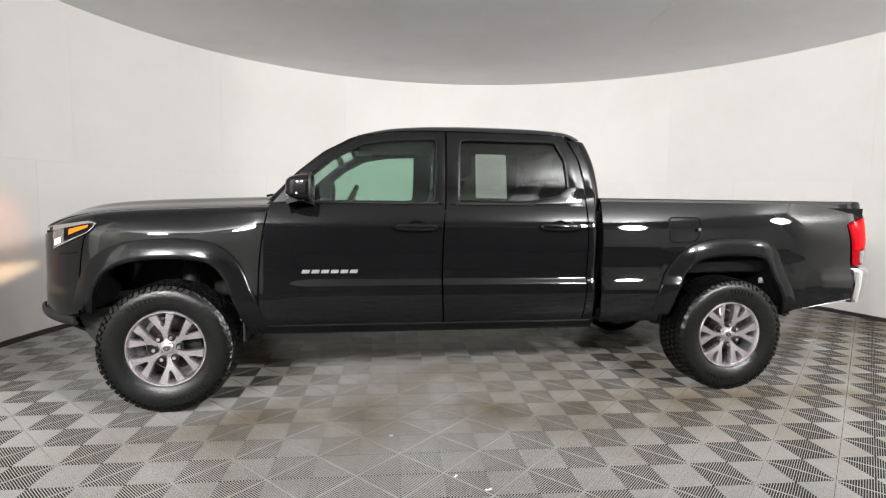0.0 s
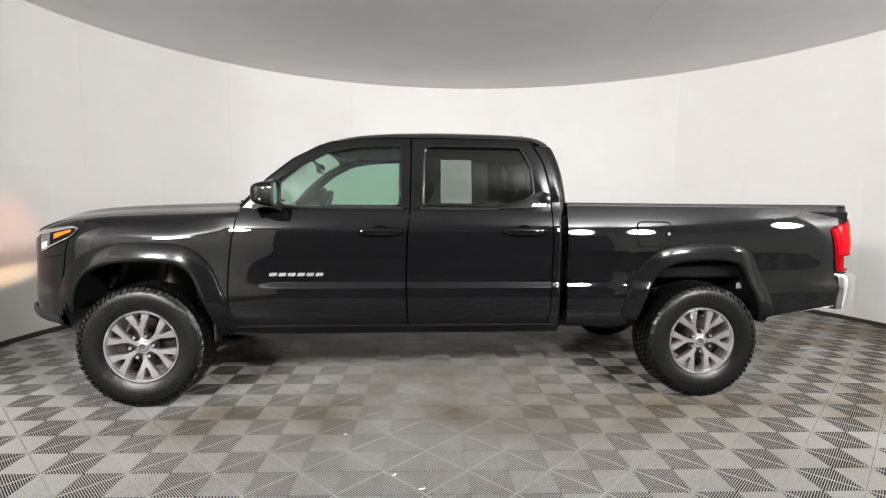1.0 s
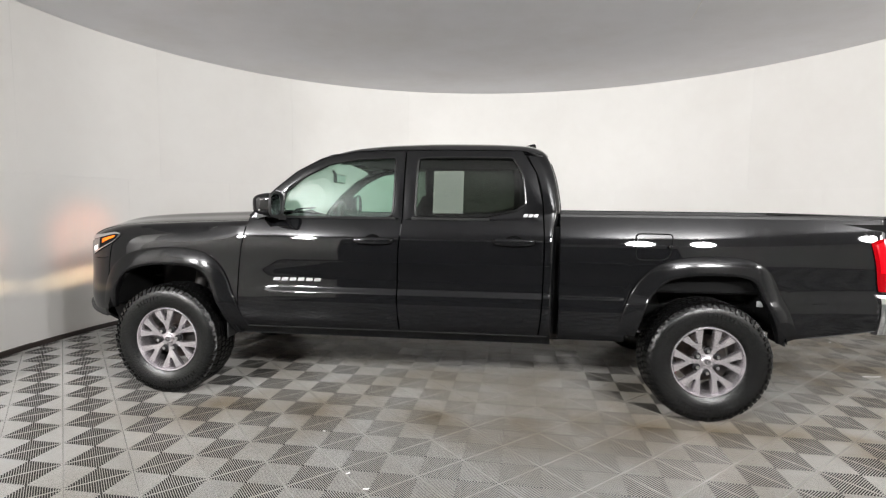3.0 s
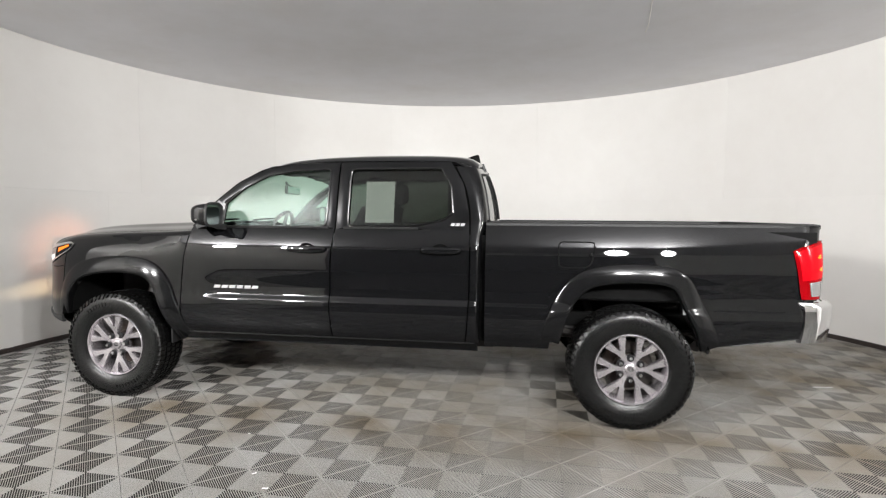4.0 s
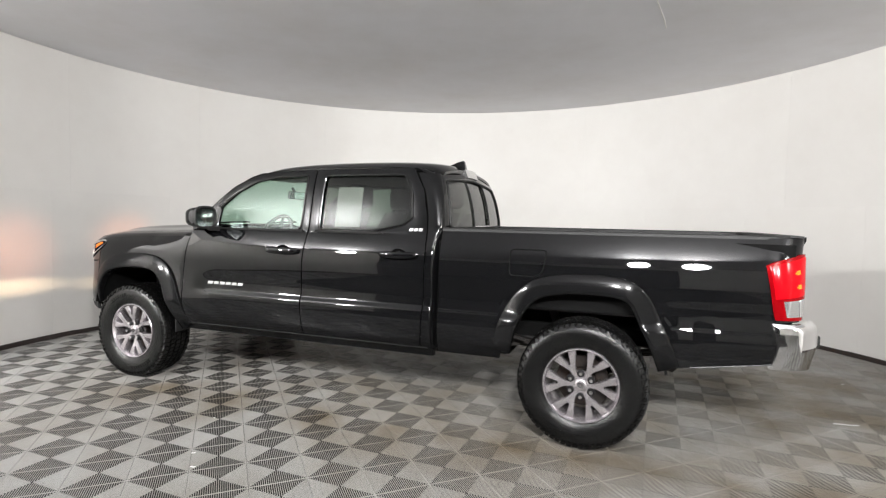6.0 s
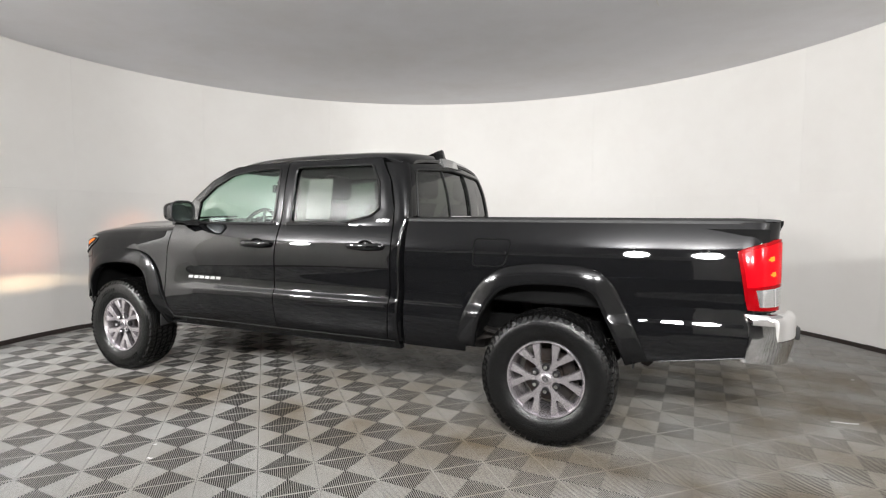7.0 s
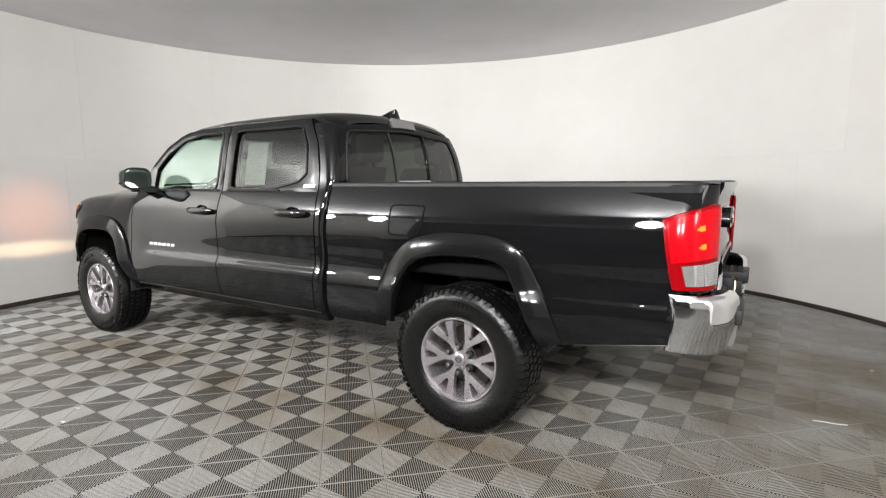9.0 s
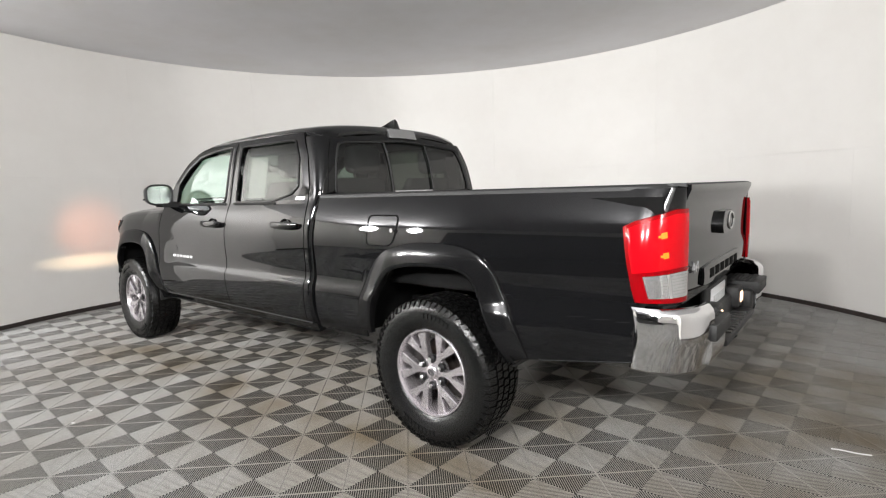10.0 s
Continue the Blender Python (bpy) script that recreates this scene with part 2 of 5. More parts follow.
def smooth_curve(points, sigma):
    """curve() with its bends softened over sigma."""
    f = curve(points)
    lo, n = points[0][0], int((points[-1][0] - points[0][0]) / 0.004) + 1
    w = [math.exp(-0.5 * (k * 0.004 / sigma) ** 2) for k in range(-15, 16)]
    table = []
    for i in range(n):
        x = lo + i * 0.004
        table.append(sum(a * f(x + k * 0.004) for k, a in zip(range(-15, 16), w)) / sum(w))

    def value(x):
        t = min(max((x - lo) / 0.004, 0), n - 1.001)
        k = int(t)
        return table[k] + (table[k + 1] - table[k]) * (t - k)
    return value


def spline(points, per=8, closed=False):
    """Points of a smooth line through the given ones."""
    pts = [Vector(p) for p in points]
    n = len(pts)
    out = []
    for i in range(n if closed else n - 1):
        p1, p2 = pts[i], pts[(i + 1) % n]
        p0 = pts[i - 1] if (i or closed) else p1 * 2 - p2
        p3 = pts[(i + 2) % n] if (closed or i + 2 < n) else p2 * 2 - p1
        for k in range(per):
            t = k / per
            out.append(0.5 * ((2 * p1) + (p2 - p0) * t + (2 * p0 - 5 * p1 + 4 * p2 - p3) * t * t + (3 * p1 - p0 - 3 * p2 + p3) * t ** 3))
    if not closed:
        out.append(pts[-1].copy())
    return out


def round_corners(points, radius, steps=4):
    """A closed outline with its corners rounded."""
    pts = [Vector(p) for p in points]
    out = []
    n = len(pts)
    for i in range(n):
        p, a, b = pts[i], pts[i - 1], pts[(i + 1) % n]
        r = radius[i] if isinstance(radius, (list, tuple)) else radius
        ra, rb = min(r, (a - p).length * 0.45), min(r, (b - p).length * 0.45)
        s, e = p + (a - p).normalized() * ra, p + (b - p).normalized() * rb
        for k in range(steps + 1):
            t = k / steps
            out.append(s * (1 - t) ** 2 + p * 2 * t * (1 - t) + e * t * t)
    return out


def tube(points, radius, sides=8, closed=False):
    pts = [Vector(p) for p in points]
    n = len(pts)
    vs, fs = [], []
    side = None
    for i, p in enumerate(pts):
        a, b = pts[(i - 1) % n] if (closed or i) else p, pts[(i + 1) % n] if (closed or i < n - 1) else p
        d = (b - a).normalized()
        if side is None:
            side = d.orthogonal().normalized()
        side = (side - d * side.dot(d)).normalized()
        up = d.cross(side)
        for k in range(sides):
            w = 2 * math.pi * k / sides
            vs.append(p + (side * math.cos(w) + up * math.sin(w)) * radius)
    for i in range(n if closed else n - 1):
        j = (i + 1) % n
        for k in range(sides):
            fs.append((i * sides + k, i * sides + (k + 1) % sides, j * sides + (k + 1) % sides, j * sides + k))
    if not closed:
        fs.append(tuple(range(sides)))
        fs.append(tuple((n - 1) * sides + k for k in range(sides - 1, -1, -1)))
    return vs, fs


def revolve(profile, steps=64):
    """Turns (radius, y) points round the y axis."""
    return grid(steps, len(profile), lambda u, v: (profile[round(v * (len(profile) - 1))][0] * math.cos(2 * math.pi * u), profile[round(v * (len(profile) - 1))][1], profile[round(v * (len(profile) - 1))][0] * math.sin(2 * math.pi * u)), wrap=True)


def prism(outline, place, depth_vec):
    """A plate from an outline: place(p) gives its front, depth_vec its thickness."""
    n = len(outline)
    front = [Vector(place(p)) for p in outline]
    vs = front + [p + Vector(depth_vec) for p in front]
    fs = [tuple(range(n)), tuple(range(2 * n - 1, n - 1, -1))] + [(i, (i + 1) % n, n + (i + 1) % n, n + i) for i in range(n)]
    return vs, fs


def merge(*pieces):
    vs, fs = [], []
    for v, f in pieces:
        k = len(vs)
        vs += [tuple(p) for p in v]
        fs += [tuple(i + k for i in q) for q in f]
    return vs, fs

# ---- room ----


def setting(name, data, label, category):
    return tagged(new(name, data), label, category, kind="structure")


def arc_plate(a0, a1, z0, z1, inner, outer, steps):
    vs, fs = [], []
    for i in range(steps + 1):
        a = lerp(a0, a1, i / steps)
        pi, po = oval(a, inner), oval(a, outer)
        top = rim(pi[0]) - 0.003 if z1 == ROOM_H else z1
        vs += [(*pi, z0), (*pi, top), (*po, top), (*po, z0)]
    for i in range(steps):
        k = i * 4
        for j in range(4):
            fs.append((k + j, k + (j + 1) % 4, k + 4 + (j + 1) % 4, k + 4 + j))
    fs += [(0, 1, 2, 3), tuple(steps * 4 + j for j in (3, 2, 1, 0))]
    return vs, fs


wall = setting("wall_round", mesh_of("wall_round", *arc_plate(0, 2 * math.pi, -0.06, ROOM_H + 0.16, 0.0125, 0.13, 160), WALL), "white curved studio wall of tall painted panels", "wall")
ceiling_vs = [(*oval(2 * math.pi * i / 160, 0.0115), rim(oval(2 * math.pi * i / 160)[0]) + z) for z in (0, 0.05) for i in range(160)]
ceiling_fs = [tuple(range(159, -1, -1)), tuple(range(160, 320))] + [(i, (i + 1) % 160, 160 + (i + 1) % 160, 160 + i) for i in range(160)]
setting("ceiling", mesh_of("ceiling", ceiling_vs, ceiling_fs, CEIL, smooth=False), "flat light grey painted ceiling", "ceiling")
seam = setting("ceiling_seam", mesh_of("ceiling_seam", *merge(tube([(2.05, -0.6, rim(2.05)), (2.11, 0.31, rim(2.11)), (2.24, 1.05, rim(2.24)), (2.26, 1.25, rim(2.26))], 0.005, 6)), WALL), "thin pale filled seam across the ceiling", "ceiling seam")
base_ring = setting("baseboard", None, "dark brown skirting strip along the curved wall", "baseboard")
for i in range(20):
    a = 2 * math.pi * i / 20
    part("baseboard_strip", mesh_of("baseboard_strip", *arc_plate(a, a + 2 * math.pi / 20 - 0.0007, 0.0, 0.042 + 0.004 * (i % 3 == 1), -0.022 - 0.003 * (i % 2), -0.001, 10), BASE), base_ring)

# flood lamps under the ceiling, behind the one who films; the last is an added fill


def flood_fixture(x, y, z, target):
    root = tagged(new("flood_lamp"), "round white flood lamp placed unseen below the ceiling", "lamp", "flood lamps round the studio")
    d = Vector(target) - Vector((x, y, z))
    turn = d.to_track_quat("-Z", "Y").to_matrix().to_4x4()
    root.matrix_world = Matrix.Translation((x, y, z)) @ turn
    prof = [(0.001, 0.15), (0.08, 0.15), (0.15, 0.09), (0.205, 0.012), (0.212, -0.012), (0.20, -0.012), (0.19, 0.02), (0.001, 0.03)]
    vs, fs = revolve(prof, 24)
    part("housing", mesh_of("housing", [(p[0], p[2], p[1]) for p in vs], fs, WHITEPAINT), root)
    up = turn.inverted() @ Vector((0, 0, 1))
    part("stem", mesh_of("stem", *tube([up * 0.05, up * (rim(x) - z + 0.004)], 0.014), WHITEPAINT), root)
    return root


for fx, fy, fz, watts in FLOODS:
    flood_fixture(fx, fy, fz, flood_aim(fx))

# unseen dark slats added in the near side, behind the one who films, to darken the paint's reflections
shutter = setting("dark_reflected_panel", None, "unseen dark panel of horizontal slats added for the truck's reflections", "roller door")
for k in range(27):
    part("slat", mesh_of("slat", *arc_plate(radians(-99.2), radians(-82.5), 0.01 + k * 0.105, 0.108 + k * 0.105, -0.03 - 0.006 * (k % 2), -0.004, 14), REFLECTED_DARK), shutter)
# ---- truck ----
truck = tagged(new("pickup_truck"), "black four-door pickup truck with silver alloy wheels and lights on", "pickup truck")
truck.location = (0, 0.06, 0)
AXLE_F, AXLE_R, HUB_Z, TYRE_R = -1.79, 1.785, 0.379, 0.383

CAB = smooth_curve([(0.44, 0.835), (0.50, 0.868), (0.56, 0.888), (0.63, 0.898), (0.68, 0.9015), (0.735, 0.900), (0.775, 0.879), (0.83, 0.876), (0.92, 0.881), (1.01, 0.883), (1.08, 0.876), (1.14, 0.863), (1.20, 0.845), (1.25, 0.826), (1.35, 0.806), (1.50, 0.778), (1.62, 0.748), (1.70, 0.716)], 0.009)
BED = smooth_curve([(0.44, 0.835), (0.50, 0.866), (0.58, 0.888), (0.68, 0.894), (0.725, 0.892), (0.785, 0.875), (0.84, 0.874), (0.93, 0.880), (1.0, 0.8835), (1.03, 0.8811), (1.06, 0.8766), (1.09, 0.8706), (1.12, 0.8636), (1.16, 0.8528), (1.20, 0.8404), (1.25, 0.8229), (1.30, 0.804)], 0.012)
PLAN = curve([(-2.62, 0.50), (-2.60, 0.37), (-2.555, 0.26), (-2.49, 0.175), (-2.42, 0.120), (-2.33, 0.074), (-2.20, 0.032), (-2.0, 0.012), (-1.7, 0.004), (-1.2, 0.0), (0.8, 0.0), (1.6, 0.0), (1.95, 0.003), (2.12, 0.009), (2.3, 0.019), (2.5, 0.032), (2.66, 0.042), (2.76, 0.049)])


FEN = smooth_curve([(0.44, 0.835), (0.50, 0.868), (0.56, 0.888), (0.63, 0.898), (0.69, 0.899), (0.78, 0.890), (0.88, 0.885), (0.95, 0.884), (1.00, 0.882), (1.04, 0.877), (1.08, 0.866), (1.11, 0.852), (1.13, 0.838), (1.16, 0.814), (1.25, 0.75)], 0.012)


def half(x, z):
    """Half the truck's width at x and z."""
    w = lerp(CAB(z), BED(z), min(1, max(0, (x - 0.8) / 0.06)))
    if x < -1.0 and z < 1.0:
        w = lerp(w, FEN(z), min(1, (-1.0 - x) / 0.16) * min(1, (1.0 - z) / 0.1))
    if x < -1.28:
        w = lerp(w, FEN(z), min(1, (-1.28 - x) / 0.35))
    if x > 2.38:
        w += 0.008 * min(1, (x - 2.38) / 0.12) * max(0, 1 - ((z - 0.735) / 0.085) ** 4)
    return w - PLAN(x)


def corner_at(t, z):
    """The rounded rear corner of the bed: t from the side to the tail."""
    a = t * math.pi / 2
    lip = 0.005 * max(0, min(1, (z - 1.20) / 0.07))
    return (2.772 + (0.143 + lip) * math.sin(a), lerp(half(2.772, z), 0.687, 1 - math.cos(a)))


FRONT_ARCH = [(-2.25, 0.60), (-2.21, 0.76), (-2.13, 0.875), (-2.00, 0.935), (-1.83, 0.957), (-1.65, 0.955), (-1.52, 0.925), (-1.43, 0.84), (-1.36, 0.68), (-1.305, 0.53)]
REAR_ARCH = [(1.29, 0.53), (1.335, 0.70), (1.40, 0.83), (1.50, 0.925), (1.64, 0.965), (1.80, 0.975), (1.97, 0.965), (2.075, 0.915), (2.15, 0.78), (2.215, 0.64), (2.26, 0.52)]


def panel(name, mat, side, left, right, low, high, nu=14, nv=20, proud=0.0, width=half, depth=0.014):
    """A skin panel on the truck's side between two edges left(z), right(z) and two heights low(x), high(x)."""
    def at(u, v):
        z = 0.8
        for _ in range(3):
            x = lerp(left(z), right(z), u)
            z = lerp(low(x), high(x), v)
        x = lerp(left(z), right(z), u)
        return (x, side * (width(x, z) + proud), z)
    return mesh_of(name, *shell(nu, nv, at, lambda p: (0, -side, 0), depth), mat)


def arch_fn(points):
    pts = spline([(x, 0, z) for x, z in points], 10)
    return curve(sorted({round(p.x, 4): p.z for p in pts}.items()))


FA, RA = arch_fn(FRONT_ARCH), arch_fn(REAR_ARCH)
const = lambda c: (lambda t: c)
FDOOR_L = curve([(0.45, -1.262), (0.6, -1.272), (0.8, -1.268), (1.0, -1.25), (1.13, -1.228), (1.25, -1.205)])
FDOOR_R = curve([(0.45, -0.165), (0.75, -0.182), (1.0, -0.178), (1.25, -0.158)])
RDOOR_R = curve([(0.45, 0.735), (0.6, 0.752), (0.85, 0.764), (1.1, 0.766), (1.25, 0.762), (1.35, 0.757), (1.5, 0.728), (1.62, 0.672), (1.70, 0.63)])
CAB_END = curve([(0.44, 0.806), (1.2, 0.806), (1.26, 0.812), (1.44, 0.786), (1.61, 0.726), (1.70, 0.68)])
# the cab's back: how far it stands out at each height and how wide its flat part is
BACK_X = curve([(0.5, 0.876), (1.20, 0.892), (1.28, 0.912), (1.45, 0.890), (1.60, 0.846), (1.70, 0.796)])
BACK_Y = curve([(0.44, 0.785), (1.19, 0.775), (1.35, 0.748), (1.50, 0.718), (1.60, 0.678), (1.645, 0.655), (1.70, 0.62)])
back_w = lambda y, z: BACK_X(z) - 0.036 * (y / 0.75) ** 2
SILL_LOW = 0.495
FDOOR_IN = [(-0.985, 1.240), (-0.965, 1.40), (-0.83, 1.51), (-0.66, 1.596), (-0.47, 1.630), (-0.206, 1.643), (-0.220, 1.240)]
FDOOR_OUT = [(-1.205, 1.232), (-1.033, 1.425), (-0.864, 1.560), (-0.685, 1.643), (-0.475, 1.682), (-0.150, 1.695), (-0.158, 1.232)]
RDOOR_IN = [(-0.070, 1.25), (-0.062, 1.643), (0.568, 1.643), (0.634, 1.52), (0.652, 1.345), (0.59, 1.298), (0.38, 1.252)]
RDOOR_OUT = [(-0.148, 1.232), (-0.140, 1.695), (0.625, 1.689), (0.715, 1.54), (0.757, 1.345), (0.762, 1.232), (0.38, 1.232)]


def dense(loop, per=6, rounds=0):
    out = []
    n = len(loop)
    for i in range(n):
        a, b = Vector(loop[i]), Vector(loop[(i + 1) % n])
        for k in range(per):
            out.append(a.lerp(b, 0.5 - 0.5 * math.cos(math.pi * k / per)))
    for _ in range(rounds):
        out = [(out[i - 1] + out[i] * 2 + out[(i + 1) % len(out)]) / 4 for i in range(len(out))]
    return out


def window_ring(name, inner, outer, side, mat, width=half, proud=0.0):
    """The strip of bodywork between a window's edge and the outline round it."""
    a, b = dense(inner, 10, 4), dense(outer, 10)
    n = len(a)
    vs, fs = [], []
    rows = [(0.0, -0.022), (0.0, 0.0), (0.35, 0.003), (0.7, 0.002), (1.0, 0.0), (1.0, -0.02)]
    for t, dy in rows:
        for p, q in zip(a, b):
            r = p.lerp(q, t)
            vs.append((r.x, side * (width(r.x, r.y) + dy + proud), r.y))
    for r in range(len(rows) - 1):
        for i in range(n):
            fs.append((r * n + i, r * n + (i + 1) % n, (r + 1) * n + (i + 1) % n, (r + 1) * n + i))
    return mesh_of(name, vs, fs, mat)


def pane(name, loop, side, mat, inset, width=half, thick=0.004, grow=0.012):
    """A curved pane of real thickness that fills an outline."""
    c = Vector((sum(p[0] for p in loop) / len(loop), sum(p[1] for p in loop) / len(loop)))
    pts = [p + (p - c).normalized() * grow for p in dense(loop, 10, 4)]
    vs, fs = [], []
    n = len(pts)
    rings = (1.0, 0.8, 0.6, 0.4, 0.2)
    for k in range(2):
        for s in rings:
            for p in pts:
                q = c.lerp(p, s)
                vs.append((q.x, side * (width(q.x, q.y) - inset - k * thick), q.y))
        vs.append((c.x, side * (width(c.x, c.y) - inset - k * thick), c.y))
    per = len(rings) * n + 1
    for k in range(2):
        o = k * per
        for r in range(len(rings) - 1):
            for i in range(n):
                fs.append((o + r * n + i, o + r * n + (i + 1) % n, o + (r + 1) * n + (i + 1) % n, o + (r + 1) * n + i))
        for i in range(n):
            fs.append((o + 4 * n + i, o + 4 * n + (i + 1) % n, o + 5 * n))
    for i in range(n):
        fs.append((i, (i + 1) % n, per + (i + 1) % n, per + i))
    return mesh_of(name, vs, fs, mat)


def moulding(name, loop, side, mat, radius, lift=0.002, width=half, closed=True, scale=1.0):
    c = Vector((sum(p[0] for p in loop) / len(loop), sum(p[1] for p in loop) / len(loop)))
    pts = dense(loop, 10, 4)
    if not closed:
        pts = pts[:-4]
    return mesh_of(name, *tube([((c.lerp(p, scale)).x, side * (width(c.lerp(p, scale).x, c.lerp(p, scale).y) + lift), c.lerp(p, scale).y) for p in pts], radius, 6, closed), mat)


def door_handle(parent, side, x0, x1, z):
    y = half((x0 + x1) / 2, z)
    cx = (x0 + x1) / 2 - 0.002
    vs, fs = grid(24, 7, lambda u, v: (cx + 0.064 * (1 - v) * math.cos(2 * math.pi * u), side * (y + 0.0025 - 0.016 * math.sin(math.pi / 2 * v)), z - 0.013 + 0.056 * (1 - v) * math.sin(2 * math.pi * u)), wrap=True)
    part("handle_cup", mesh_of("handle_cup", vs, fs, GLOSS), parent)
    n = 20

    def bar(u, v):
        t = lerp(x0, x1, u)
        w = 2 * math.pi * v
        e = math.sin(math.pi * min(1, max(0, u))) ** 0.28
        r = 0.0235 * (0.5 + 0.5 * e)
        return (t, side * (y + 0.012 + 0.022 * e + 0.012 * math.sin(w)), z + 0.004 + r * math.cos(w) - 0.004 * math.cos(math.pi * (u - 0.5)))
    vs, fs = grid(n, 13, bar)
    fs += [tuple(range(13)), tuple((n - 1) * 13 + k for k in range(12, -1, -1))]
    part("door_handle", mesh_of("door_handle", vs, fs, PAINT), parent)


def bars(name, parent, side, x0, x1, z, height, count, mat, lift=0.003, slant=0.004, label=""):
    """A wordmark kept as plain raised bars."""
    pieces = []
    w = (x1 - x0) / count
    for i in range(count):
        a, b = x0 + i * w + w * 0.10, x0 + (i + 1) * w - w * 0.10
        out = [(a - slant, z - height / 2), (b - slant, z - height / 2), (b + slant, z + height / 2), (a + slant, z + height / 2)]
        pieces.append(prism(out, lambda p: (p[0], side * (half(p[0], p[1]) + lift), p[1]), (0, -side * (lift + 0.001), 0)))
    return part(name, mesh_of(name, *merge(*pieces), mat), parent, label)


def make_door(side, front):
    name = "front_door" if front else "rear_door"
    if front:
        lower = panel(name, PAINT, side, FDOOR_L, FDOOR_R, const(SILL_LOW), const(1.232), 26, 64)
        inner, outer = FDOOR_IN, FDOOR_OUT
    else:
        lower = panel(name, PAINT, side, lambda z: FDOOR_R(z) + 0.010, RDOOR_R, const(SILL_LOW), const(1.232), 26, 64)
        inner, outer = RDOOR_IN, RDOOR_OUT
    door = part(name, lower, truck)
    part("window_frame", window_ring("window_frame", inner, outer, side, PAINT), door)
    part("window_seal", moulding("window_seal", inner, side, GLOSS, 0.0075), door, "glossy black window surround")
    part("window_pane", pane("window_pane", inner, side, GLASS_CLEAR if front else GLASS_DARK, 0.012), door, "clear greenish glass" if front else "dark tinted privacy glass").visible_shadow = False
    xs = (inner[0][0], inner[-1][0]) if front else (inner[0][0], 0.40)
    belt = [(lerp(xs[0] - 0.02, xs[1] + 0.02, k / 12), 1.2395) for k in range(13)]
    part("belt_strip", mesh_of("belt_strip", *tube([(x, side * (half(x, z) + 0.004), z) for x, z in belt], 0.0085, 6), SEAL), door)
    if front:
        door_handle(door, side, -0.475, -0.205, 1.092)
        bars("wordmark", door, side, -1.03, -0.69, 0.822, 0.021, 6, BADGE, label="small silver wordmark kept as bars")
        # card and inner trim of the door
        part("door_card", mesh_of("door_card", *shell(6, 6, lambda u, v: (lerp(-1.18, -0.19, u), side * (0.80 - 0.03 * math.sin(v * 3)), lerp(0.55, 1.235, v)), lambda p: (0, side, 0), 0.03), TRIMGREY), door)
    else:
        door_handle(door, side, 0.445, 0.715, 1.098)
        bars("trim_badge", door, side, 0.635, 0.735, 1.268, 0.020, 3, BADGE, label="small silver trim badge kept as bars")
        part("door_card", mesh_of("door_card", *shell(6, 6, lambda u, v: (lerp(-0.14, 0.74, u), side * (0.80 - 0.03 * math.sin(v * 3)), lerp(0.55, 1.24, v)), lambda p: (0, side, 0), 0.03), TRIMGREY), door)
    return door


for s in (-1, 1):
    make_door(s, True)
    rear = make_door(s, False)
    if s < 0:
        sheet = part("paper_notice", mesh_of("paper_notice", *shell(5, 6, lambda u, v: (lerp(0.045, 0.245, u), s * (half(0.1, lerp(1.275, 1.555, v)) - 0.023), lerp(1.275, 1.555, v)), lambda p: (0, 1, 0), 0.002), PAPER), rear, "white printed notice taped inside the rear window")
        rows = []
        for k, (a, b) in enumerate(((0.08, 0.2), (0.06, 0.23), (0.06, 0.22), (0.06, 0.23), (0.06, 0.17), (0.06, 0.23), (0.06, 0.23), (0.06, 0.21), (0.06, 0.14), (0.06, 0.23), (0.06, 0.22))):
            z = 1.525 - k * 0.022
            rows.append(prism([(a, z - 0.004), (b, z - 0.004), (b, z + 0.004), (a, z + 0.004)], lambda p: (p[0], s * (half(0.1, p[1]) - 0.0215), p[1]), (0, 0.001, 0)))
        part("print_rows", mesh_of("print_rows", *merge(*rows), INK), sheet)

# fenders, rear cab pillars, sills, bed sides


